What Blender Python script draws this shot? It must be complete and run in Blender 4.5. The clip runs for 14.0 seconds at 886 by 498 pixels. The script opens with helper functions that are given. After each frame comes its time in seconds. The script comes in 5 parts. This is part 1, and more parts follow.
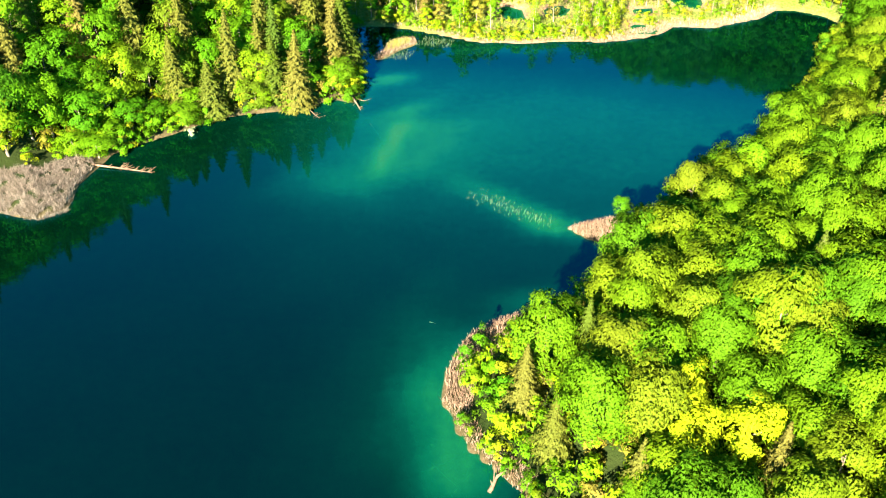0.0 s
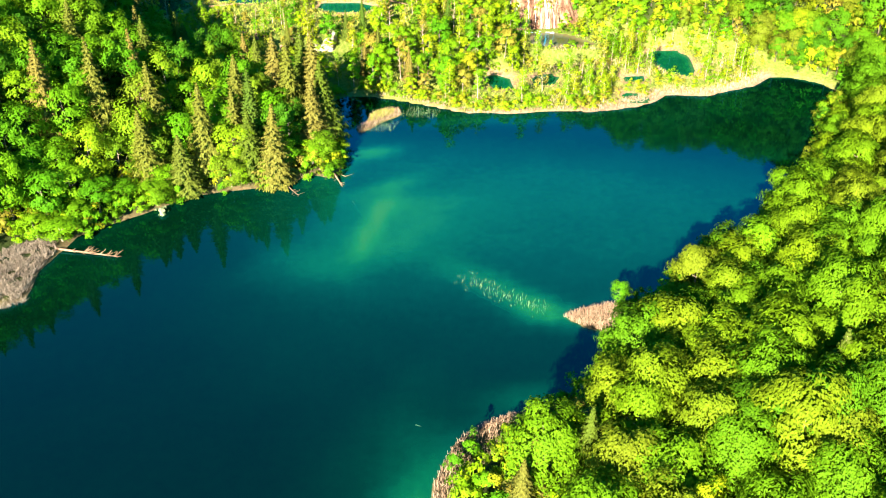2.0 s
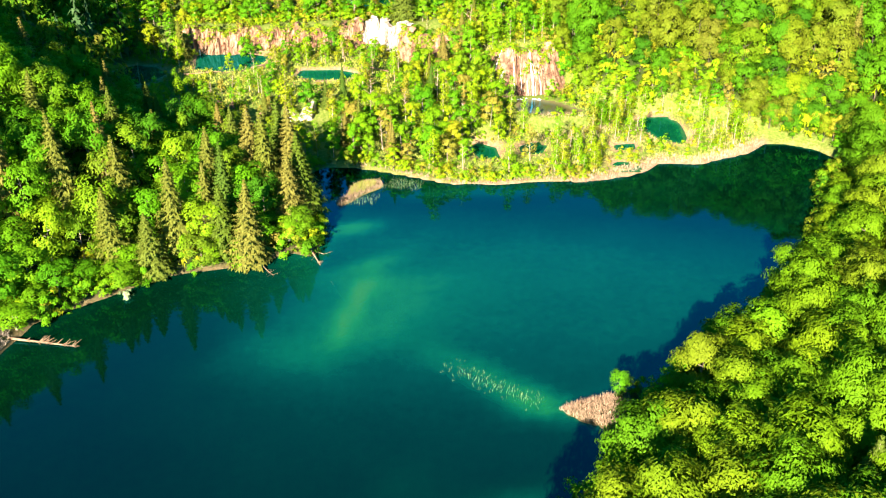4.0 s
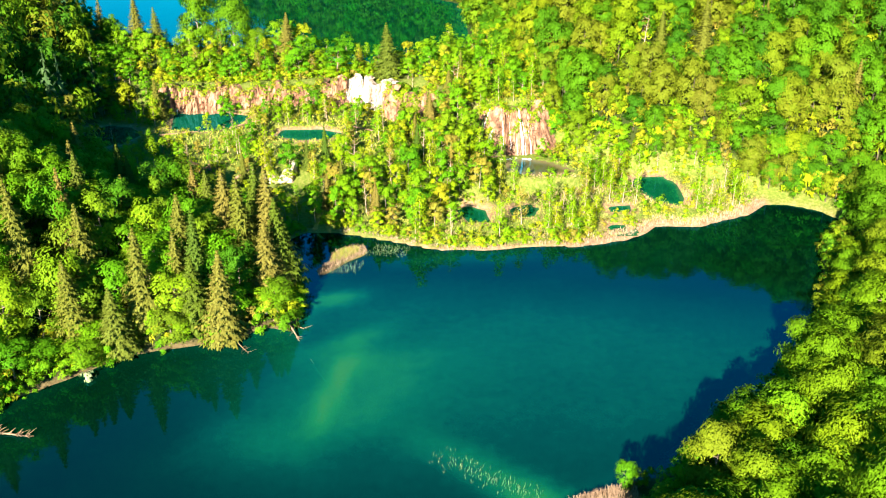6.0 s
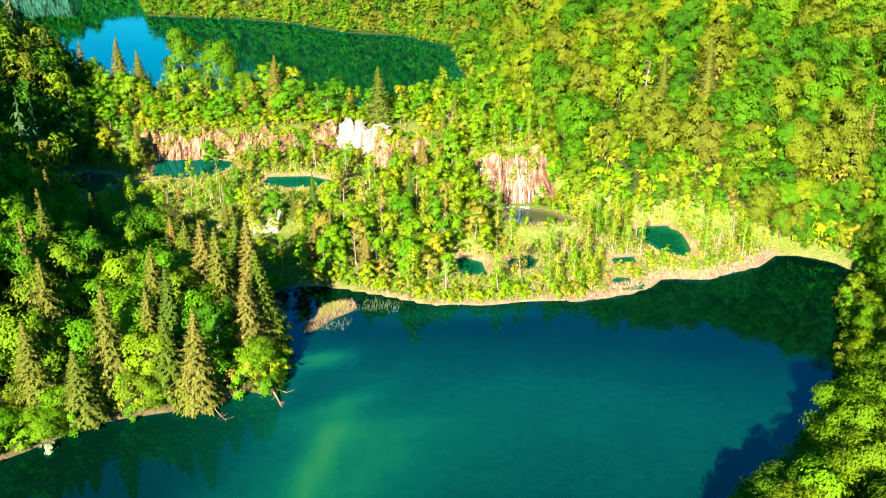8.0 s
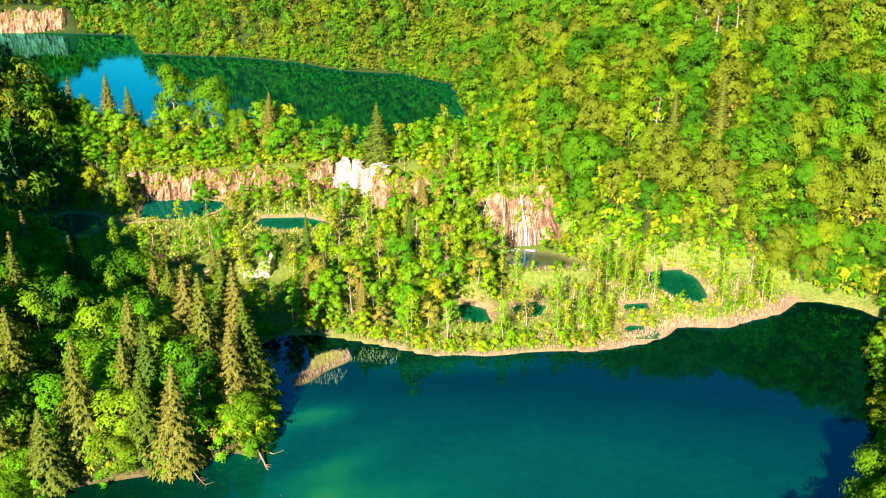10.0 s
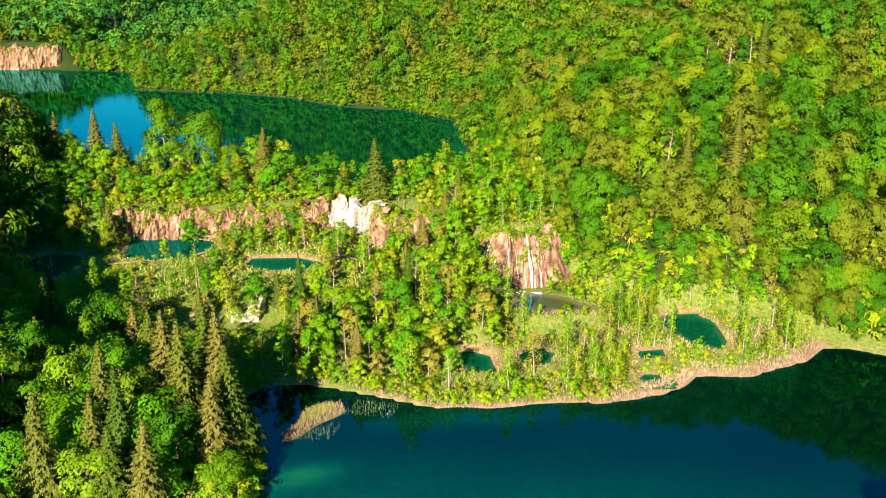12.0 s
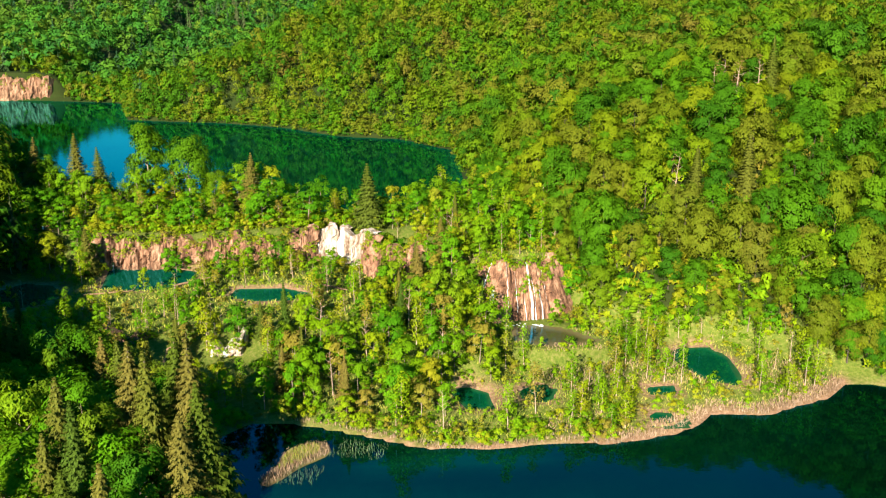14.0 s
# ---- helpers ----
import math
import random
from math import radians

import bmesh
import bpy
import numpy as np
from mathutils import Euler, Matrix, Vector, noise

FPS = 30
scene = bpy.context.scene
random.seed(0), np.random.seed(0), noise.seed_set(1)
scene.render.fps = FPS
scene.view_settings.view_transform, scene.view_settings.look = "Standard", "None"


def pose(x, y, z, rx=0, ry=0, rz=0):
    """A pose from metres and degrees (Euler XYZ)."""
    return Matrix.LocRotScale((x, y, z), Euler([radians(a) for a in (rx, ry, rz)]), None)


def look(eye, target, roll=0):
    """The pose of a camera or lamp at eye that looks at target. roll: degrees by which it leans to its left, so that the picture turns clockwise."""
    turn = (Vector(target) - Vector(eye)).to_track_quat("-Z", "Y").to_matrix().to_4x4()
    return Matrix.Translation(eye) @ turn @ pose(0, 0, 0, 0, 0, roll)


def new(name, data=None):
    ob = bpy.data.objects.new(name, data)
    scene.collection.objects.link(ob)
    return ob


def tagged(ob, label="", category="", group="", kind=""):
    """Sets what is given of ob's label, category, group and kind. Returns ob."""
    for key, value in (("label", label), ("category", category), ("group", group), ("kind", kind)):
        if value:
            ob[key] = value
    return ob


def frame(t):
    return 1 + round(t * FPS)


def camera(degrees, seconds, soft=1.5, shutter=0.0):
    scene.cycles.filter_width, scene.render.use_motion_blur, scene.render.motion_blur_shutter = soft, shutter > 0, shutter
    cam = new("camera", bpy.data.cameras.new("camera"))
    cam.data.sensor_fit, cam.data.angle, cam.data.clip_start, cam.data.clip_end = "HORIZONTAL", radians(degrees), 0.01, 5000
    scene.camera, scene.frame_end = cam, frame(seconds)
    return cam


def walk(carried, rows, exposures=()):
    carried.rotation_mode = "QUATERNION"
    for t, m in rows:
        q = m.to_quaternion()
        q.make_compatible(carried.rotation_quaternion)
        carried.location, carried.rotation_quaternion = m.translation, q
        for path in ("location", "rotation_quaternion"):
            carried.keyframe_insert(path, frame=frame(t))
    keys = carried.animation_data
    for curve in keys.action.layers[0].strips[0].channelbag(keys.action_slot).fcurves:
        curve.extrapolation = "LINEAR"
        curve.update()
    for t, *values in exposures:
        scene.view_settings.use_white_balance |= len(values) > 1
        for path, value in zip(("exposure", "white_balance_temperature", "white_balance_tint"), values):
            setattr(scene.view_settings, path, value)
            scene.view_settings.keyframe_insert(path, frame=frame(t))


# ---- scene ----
cam = camera(51.6, 14.0, soft=1.15)
PATH = [
    (0, (0.755, -1.509, 111.749), (0.764, 0.11, 110.574), -0.1),
    (0.5, (0.751, 2.294, 111.348), (0.766, 3.93, 110.197), -0.1),
    (1, (0.939, 6.081, 110.797), (0.961, 7.735, 109.672), -0.1),
    (1.5, (1.063, 9.853, 110.383), (1.093, 11.522, 109.283), -0.1),
    (2, (1.251, 13.137, 109.867), (1.287, 14.822, 108.79), -0.1),
    (2.5, (1.259, 17.064, 109.311), (1.305, 18.766, 108.263), -0.1),
    (3, (1.331, 20.464, 108.857), (1.385, 22.18, 107.832), -0.1),
    (3.5, (1.499, 24.355, 108.063), (1.563, 26.089, 107.069), -0.1),
    (4, (1.758, 27.471, 107.515), (1.828, 29.219, 106.545), -0.1),
    (6.5, (2.136, 45.476, 104.528), (2.247, 47.284, 103.68), -0.0),
    (7, (2.08, 49.039, 103.807), (2.198, 50.856, 102.98), 0.1),
    (7.5, (2.365, 52.217, 103.097), (2.484, 54.043, 102.288), 0.1),
    (8, (2.531, 55.816, 101.762), (2.651, 57.651, 100.975), 0.1),
    (10.5, (3.475, 73.161, 96.59), (3.596, 75.036, 95.905), 0.1),
    (11, (3.701, 76.676, 95.676), (3.822, 78.558, 95.012), 0.1),
    (11.5, (3.933, 79.796, 94.779), (4.053, 81.685, 94.131), 0.1),
    (12, (4.15, 83.624, 93.075), (4.27, 85.52, 92.45), 0.1),
    (12.5, (4.216, 86.602, 91.734), (4.338, 88.504, 91.128), 0.1),
    (13, (4.378, 89.97, 90.035), (4.502, 91.878, 89.449), 0.1),
    (13.5, (5.128, 93.223, 88.559), (5.251, 95.137, 87.991), 0.1),
    (14, (6.006, 96.371, 86.727), (6.129, 98.291, 86.18), 0.1),
]
EXPOSURES = [(0.0, 3.12), (2.5, 3.0), (4.0, 2.9), (7.0, 2.74), (11.0, 2.36), (14.0, 1.92)]
walk(cam, [(t, look(eye, target, roll)) for t, eye, target, roll in PATH], EXPOSURES)

# ---- light ----
AZ, EL = radians(20.0), radians(24.0)
TO_SUN = Vector((-math.sin(AZ) * math.cos(EL), -math.cos(AZ) * math.cos(EL), math.sin(EL)))
sun = new("sun", bpy.data.lights.new("sun", "SUN"))
sun.data.energy, sun.data.angle, sun.data.color = 5.0, radians(0.6), (1.0, 0.92, 0.78)
sun.matrix_world = look(TO_SUN * 900, (0, 0, 0))
world = bpy.data.worlds.new("sky")
scene.world = world
world.use_nodes = True
wt = world.node_tree
sky = wt.nodes.new("ShaderNodeTexSky")
sky.sky_type, sky.sun_disc = "NISHITA", False
sky.sun_elevation, sky.sun_rotation = EL, radians(200.0)
sky.air_density, sky.dust_density, sky.ozone_density = 1.0, 0.3, 2.5
sat = wt.nodes.new("ShaderNodeHueSaturation")
sat.inputs["Saturation"].default_value = 1.75
sat.inputs["Hue"].default_value = 0.475
wt.links.new(sky.outputs["Color"], sat.inputs["Color"])
wt.links.new(sat.outputs["Color"], wt.nodes["Background"].inputs["Color"])
wt.nodes["Background"].inputs["Strength"].default_value = 0.041


# ---- materials ----
class Mat:
    """A small builder of node materials."""

    def __init__(self, name, rough=0.8, spec=0.3, metal=0.0):
        self.m = bpy.data.materials.new(name)
        self.m.use_nodes = True
        self.t = self.m.node_tree
        self.p = self.t.nodes["Principled BSDF"]
        self.out = self.t.nodes["Material Output"]
        self.p.inputs["Roughness"].default_value = rough
        self.p.inputs["Specular IOR Level"].default_value = spec
        self.p.inputs["Metallic"].default_value = metal

    def node(self, kind, **values):
        n = self.t.nodes.new(kind)
        for k, v in values.items():
            n.inputs[k].default_value = v
        return n

    def link(self, a, b):
        self.t.links.new(a, b)

    def noise(self, scale, detail=3.0, rough=0.55, stretch=None):
        n = self.node("ShaderNodeTexNoise", Scale=scale, Detail=detail, Roughness=rough)
        g = self.node("ShaderNodeNewGeometry")
        src = g.outputs["Position"]
        if stretch:
            mp = self.node("ShaderNodeMapping", Scale=stretch)
            self.link(src, mp.inputs["Vector"])
            src = mp.outputs["Vector"]
        self.link(src, n.inputs["Vector"])
        return n.outputs["Fac"]

    def ramp(self, fac, stops):
        r = self.node("ShaderNodeValToRGB")
        el = r.color_ramp.elements
        while len(el) < len(stops):
            el.new(0.5)
        for e, (pos, col) in zip(el, stops):
            e.position, e.color = pos, (*col, 1.0)
        self.link(fac, r.inputs["Fac"])
        return r.outputs["Color"]

    def mix(self, fac, a, b, mode="MIX"):
        n = self.t.nodes.new("ShaderNodeMix")
        n.data_type, n.blend_type = "RGBA", mode
        for key, v in ((0, fac), (6, a), (7, b)):
            if isinstance(v, (int, float)):
                n.inputs[key].default_value = v
            elif isinstance(v, tuple):
                n.inputs[key].default_value = (*v, 1.0)
            else:
                self.link(v, n.inputs[key])
        return n.outputs[2]

    def math(self, op, a, b):
        n = self.t.nodes.new("ShaderNodeMath")
        n.operation = op
        for key, v in ((0, a), (1, b)):
            if isinstance(v, (int, float)):
                n.inputs[key].default_value = v
            else:
                self.link(v, n.inputs[key])
        return n.outputs[0]

    def attr(self, name):
        n = self.t.nodes.new("ShaderNodeAttribute")
        n.attribute_name = name
        return n.outputs["Fac"]

    def bump(self, fac, strength, distance):
        b = self.node("ShaderNodeBump", Strength=strength, Distance=distance)
        self.link(fac, b.inputs["Height"])
        self.link(b.outputs["Normal"], self.p.inputs["Normal"])

    def colour(self, c):
        self.link(c, self.p.inputs["Base Color"])
        return self


def leaf_material(name, stops, by_attr=False, glow=0.27):
    """Foliage: one tint a tree, a little more from leaf to leaf, sunlight through the leaves."""
    m = Mat(name, 0.7, 0.04)
    one = m.attr("tint") if by_attr else m.node("ShaderNodeObjectInfo").outputs["Random"]
    geo = m.node("ShaderNodeNewGeometry")
    wide = m.math("MULTIPLY", m.math("SUBTRACT", m.noise(0.3, 2.0), 0.5), 0.10)
    fac = m.math("ADD", one, wide)
    col = m.mix(1.0, m.ramp(fac, stops), m.ramp(geo.outputs["Random Per Island"], [(0.0, (0.86, 0.89, 0.86)), (0.6, (1.0, 1.0, 1.0)), (1.0, (1.14, 1.11, 1.08))]), "MULTIPLY")
    m.colour(col)
    tr = m.node("ShaderNodeBsdfTranslucent")
    m.link(m.mix(1.0, col, (1.0, 1.0, 0.5), "MULTIPLY"), tr.inputs["Color"])
    mx = m.node("ShaderNodeMixShader", Fac=glow)
    m.link(m.p.outputs[0], mx.inputs[1])
    m.link(tr.outputs[0], mx.inputs[2])
    m.link(mx.outputs[0], m.out.inputs["Surface"])
    return m.m


GREENS = [(0.05, (0.050, 0.125, 0.003)), (0.35, (0.072, 0.154, 0.003)), (0.6, (0.092, 0.158, 0.003)), (0.8, (0.104, 0.134, 0.006)), (0.97, (0.106, 0.164, 0.003))]
DEEP = [(0.05, (0.032, 0.102, 0.004)), (0.35, (0.052, 0.150, 0.003)), (0.6, (0.077, 0.175, 0.003)), (0.85, (0.094, 0.138, 0.007)), (0.97, (0.101, 0.188, 0.003))]
TERRACE = [(0.0, (0.076, 0.175, 0.003)), (0.25, (0.125, 0.230, 0.003)), (0.5, (0.174, 0.232, 0.004)), (0.68, (0.205, 0.200, 0.008)), (0.80, (0.174, 0.138, 0.022)), (0.9, (0.191, 0.245, 0.004)), (1.0, (0.130, 0.235, 0.003))]
SPRING = [(0.05, (0.047, 0.150, 0.003)), (0.4, (0.073, 0.195, 0.003)), (0.75, (0.101, 0.212, 0.004)), (0.98, (0.132, 0.210, 0.005))]
NEEDLES = [(0.05, (0.044, 0.080, 0.008)), (0.5, (0.088, 0.096, 0.012)), (0.95, (0.135, 0.105, 0.022))]
leaf_green = leaf_material("leaf_green", GREENS)
leaf_hill = leaf_material("leaf_hill", [(0.0, (0.024, 0.085, 0.003)), (0.20, (0.044, 0.122, 0.003)), (0.38, (0.063, 0.158, 0.003)), (0.50, (0.094, 0.136, 0.004)), (0.64, (0.102, 0.120, 0.007)), (0.76, (0.133, 0.170, 0.004)), (0.90, (0.085, 0.156, 0.003)), (1.0, (0.102, 0.106, 0.010))])
leaf_spring = leaf_material("leaf_spring", SPRING)
leaf_terrace = leaf_material("leaf_terrace", TERRACE)
leaf_deep = leaf_material("leaf_deep", DEEP)
leaf_yellow = leaf_material("leaf_yellow", [(0.1, (0.185, 0.265, 0.004)), (0.9, (0.260, 0.310, 0.006))])
leaf_white = leaf_material("leaf_blossom", [(0.1, (0.28, 0.34, 0.14)), (0.9, (0.50, 0.50, 0.32))])
leaf_needle = leaf_material("leaf_needle", NEEDLES, glow=0.15)
leaf_golden = leaf_material("leaf_golden", [(0.05, (0.055, 0.082, 0.007)), (0.5, (0.086, 0.094, 0.011)), (0.95, (0.112, 0.096, 0.018))], glow=0.15)
leaf_woods = leaf_material("leaf_woods", [(0.0, (0.031, 0.098, 0.005)), (0.25, (0.048, 0.128, 0.004)), (0.45, (0.070, 0.148, 0.003)), (0.55, (0.092, 0.124, 0.005)), (0.70, (0.107, 0.112, 0.009)), (0.80, (0.113, 0.158, 0.004)), (0.92, (0.076, 0.152, 0.004)), (1.0, (0.120, 0.098, 0.014))], by_attr=True, glow=0.25)
# far valley leaves: shade and distance haze put in as a bluer green
leaf_valley_haze = leaf_material("leaf_valley_haze", [(0.0, (0.024, 0.095, 0.016)), (0.3, (0.036, 0.135, 0.013)), (0.6, (0.052, 0.155, 0.012)), (0.85, (0.078, 0.145, 0.014)), (1.0, (0.095, 0.170, 0.012))], by_attr=True, glow=0.25)
needle_woods = leaf_material("needle_woods", [(0.1, (0.022, 0.060, 0.022)), (0.6, (0.045, 0.075, 0.022)), (0.95, (0.058, 0.070, 0.026))], by_attr=True, glow=0.12)
leaf_brown = leaf_material("leaf_brown", [(0.1, (0.14, 0.09, 0.03)), (0.9, (0.22, 0.13, 0.05))])


leaf_thicket = leaf_material("leaf_thicket", TERRACE, by_attr=True)


def bark(name, dark, light):
    m = Mat(name, 0.9, 0.1)
    n = m.noise(2.2, 5.0, 0.65, (1, 1, 0.25))
    m.colour(m.ramp(n, [(0.3, dark), (0.7, light)]))
    m.bump(n, 0.6, 0.06)
    return m.m


bark_grey = bark("bark_grey", (0.10, 0.075, 0.05), (0.26, 0.20, 0.14))
bark_dark = bark("bark_dark", (0.035, 0.028, 0.020), (0.10, 0.080, 0.055))
bark_pale = bark("bark_pale", (0.18, 0.12, 0.08), (0.40, 0.29, 0.20))
wood_dead = bark("wood_dead", (0.11, 0.06, 0.034), (0.27, 0.165, 0.10))
wood_sunk = bark("wood_sunk", (0.03, 0.09, 0.05), (0.07, 0.16, 0.09))


def ground_material():
    m = Mat("ground", 0.95, 0.1)
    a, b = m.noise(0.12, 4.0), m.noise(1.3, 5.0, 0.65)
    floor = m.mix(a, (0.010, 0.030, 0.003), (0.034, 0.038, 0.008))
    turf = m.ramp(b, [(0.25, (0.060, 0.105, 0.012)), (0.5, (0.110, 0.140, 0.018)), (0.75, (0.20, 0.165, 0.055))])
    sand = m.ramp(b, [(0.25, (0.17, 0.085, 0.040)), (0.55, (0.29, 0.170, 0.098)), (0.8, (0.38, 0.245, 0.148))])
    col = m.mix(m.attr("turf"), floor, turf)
    col = m.mix(m.attr("sand"), col, sand)
    m.colour(m.mix(0.5, col, m.ramp(b, [(0.2, (0.45, 0.45, 0.45)), (0.8, (1.0, 1.0, 1.0))]), "MULTIPLY"))
    m.bump(b, 0.8, 0.35)
    return m.m


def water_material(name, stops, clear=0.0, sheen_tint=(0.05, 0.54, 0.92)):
    """Lake water: the colour of its depth and of woods' reflection painted in, the sheen of a nearly still surface, and
    clear shallows.
    """
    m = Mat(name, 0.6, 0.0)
    shoal_mirror = m.attr("shoal_mirror")
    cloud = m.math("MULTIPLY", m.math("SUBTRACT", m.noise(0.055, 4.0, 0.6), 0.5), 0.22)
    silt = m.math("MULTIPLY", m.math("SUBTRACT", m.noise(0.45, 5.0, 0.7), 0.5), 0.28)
    fac = m.math("ADD", shoal_mirror, m.math("MULTIPLY", m.math("ADD", cloud, silt), m.math("ADD", shoal_mirror, 0.25)))
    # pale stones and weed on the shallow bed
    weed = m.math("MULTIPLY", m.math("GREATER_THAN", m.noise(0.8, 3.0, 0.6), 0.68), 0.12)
    fac = m.math("ADD", fac, m.math("MULTIPLY", weed, m.math("GREATER_THAN", shoal_mirror, 0.52)))
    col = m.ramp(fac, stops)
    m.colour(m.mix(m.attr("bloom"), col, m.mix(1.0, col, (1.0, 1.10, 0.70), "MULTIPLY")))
    n = m.noise(0.9, 2.0, 0.5)
    m.bump(n, 0.05, 0.12)
    gloss = m.node("ShaderNodeBsdfGlossy", Color=(*sheen_tint, 1.0), Roughness=0.03)
    sheen = m.node("ShaderNodeFresnel", IOR=1.52)
    surface = m.node("ShaderNodeMixShader")
    m.link(m.p.inputs["Normal"].links[0].from_socket, gloss.inputs["Normal"])
    m.link(sheen.outputs[0], surface.inputs["Fac"])
    m.link(gloss.outputs[0], surface.inputs[2])
    under = m.p.outputs[0]
    if clear:
        tr = m.node("ShaderNodeBsdfTransparent", Color=(0.35, 0.95, 0.72, 1.0))
        mx = m.node("ShaderNodeMixShader")
        r = m.node("ShaderNodeMapRange")
        for key, v in zip(("From Min", "From Max", "To Min", "To Max"), (0.40, 1.0, 0.0, clear)):
            r.inputs[key].default_value = v
        m.link(fac, r.inputs["Value"])
        m.link(r.outputs["Result"], mx.inputs["Fac"])
        m.link(under, mx.inputs[1])
        m.link(tr.outputs[0], mx.inputs[2])
        under = mx.outputs[0]
    m.link(under, surface.inputs[1])
    m.link(surface.outputs[0], m.out.inputs["Surface"])
    return m.m


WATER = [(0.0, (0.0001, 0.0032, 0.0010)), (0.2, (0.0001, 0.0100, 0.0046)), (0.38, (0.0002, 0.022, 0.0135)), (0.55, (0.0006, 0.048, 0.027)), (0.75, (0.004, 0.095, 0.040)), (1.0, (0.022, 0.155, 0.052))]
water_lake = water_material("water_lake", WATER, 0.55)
water_upper = water_material("water_upper", WATER, 0.55, (0.14, 0.92, 1.0))
water_pond = water_material("water_pond", [(0.0, (0.0005, 0.026, 0.011)), (0.5, (0.001, 0.056, 0.022)), (1.0, (0.05, 0.09, 0.028))])
water_teal = water_material("water_teal", [(0.0, (0.0006, 0.030, 0.016)), (0.5, (0.0015, 0.062, 0.032)), (1.0, (0.05, 0.11, 0.045))])
water_brown = water_material("water_brown", [(0.0, (0.030, 0.034, 0.010)), (0.5, (0.075, 0.062, 0.020)), (1.0, (0.15, 0.11, 0.05))])


def rock_material(name, stops):
    m = Mat(name, 0.85, 0.25)
    a, b = m.noise(0.7, 4.0, 0.6, (1, 1, 0.16)), m.noise(2.4, 5.0, 0.7, (1, 1, 0.35))
    f = m.math("ADD", m.math("MULTIPLY", a, 0.65), m.math("MULTIPLY", b, 0.35))
    m.colour(m.ramp(f, stops))
    m.bump(b, 0.7, 0.3)
    return m.m


rock_tan = rock_material("rock_tan", [(0.36, (0.030, 0.014, 0.008)), (0.46, (0.12, 0.055, 0.028)), (0.57, (0.26, 0.140, 0.080)), (0.70, (0.42, 0.27, 0.175))])
rock_white = rock_material("rock_white", [(0.38, (0.10, 0.055, 0.03)), (0.50, (0.30, 0.23, 0.17)), (0.64, (0.52, 0.48, 0.42))])


def foam_material():
    m = Mat("foam", 0.5, 0.4)
    n = m.noise(3.0, 4.0, 0.65, (1, 1, 0.2))
    m.colour(m.ramp(n, [(0.3, (0.62, 0.62, 0.60)), (0.6, (0.86, 0.86, 0.84))]))
    m.p.inputs["Alpha"].default_value = 0.55
    return m.m


foam = foam_material()


def reed_material(name, stops):
    m = Mat(name, 0.8, 0.15)
    g = m.node("ShaderNodeNewGeometry")
    m.colour(m.ramp(g.outputs["Random Per Island"], stops))
    return m.m


reed_tan = reed_material("reed_tan", [(0.0, (0.12, 0.070, 0.038)), (0.5, (0.22, 0.14, 0.085)), (1.0, (0.34, 0.235, 0.15))])
reed_grey = reed_material("reed_grey", [(0.0, (0.060, 0.042, 0.026)), (0.5, (0.15, 0.115, 0.08)), (1.0, (0.30, 0.24, 0.18))])
reed_green = reed_material("reed_green", [(0.0, (0.09, 0.16, 0.012)), (0.5, (0.19, 0.22, 0.02)), (1.0, (0.30, 0.24, 0.05))])
reed_water = reed_material("reed_water", [(0.0, (0.06, 0.13, 0.05)), (1.0, (0.17, 0.19, 0.09))])
ground_mat = ground_material()

# ---- the lie of the land ----
LAKE_RIGHT = [(60, -60), (42, 30), (24, 78), (13, 89), (5, 99), (1, 109), (2, 116), (6, 125), (12, 130), (21, 133), (29, 138), (35, 147), (37.5, 152.6), (31.5, 156), (27.8, 159.2), (31, 161.2), (36.5, 162.4), (43, 164.5), (49, 167), (62, 180), (75, 191), (87, 203), (97, 217), (105, 232)]
LAKE_FAR = [(113, 250), (121, 262), (127, 270), (124, 278), (117, 282), (110, 283), (104, 277), (96, 273), (85, 268), (78, 270), (74, 270), (70, 265), (63, 261), (51, 257.5), (39, 259), (25, 257), (14, 258), (4, 263), (-9, 269), (-15, 271), (-22, 271), (-29, 264)]
LAKE_LEFT = [(-27, 252), (-22, 242), (-20, 232), (-20, 225), (-21, 218), (-28, 221), (-36, 215), (-46, 213), (-55, 211), (-62, 205), (-71, 198), (-78, 192), (-80, 185), (-82, 178), (-82, 168), (-87, 164), (-97, 167), (-125, 150), (-170, 100), (-180, 10), (-120, -80), (0, -110)]
LAKE = LAKE_RIGHT + LAKE_FAR + LAKE_LEFT
UPPER = [(33, 410), (36, 445), (36, 483), (12, 516), (-16, 527), (-45, 556), (-75, 572), (-106, 580), (-128, 588), (-152, 664), (-202, 677), (-240, 680), (-310, 620), (-280, 510), (-150, 480), (-122, 440), (-92, 415), (-69, 405), (-45, 401), (-23, 391), (0, 385), (16, 379), (28, 389)]
ISLET = [(-17.2, 245), (-17.8, 248), (-15.2, 252.6), (-14.4, 257.5), (-10.6, 260.6), (-6.4, 260.8), (-5.4, 258.6), (-6.6, 256), (-11, 252.4), (-14.4, 247.6)]
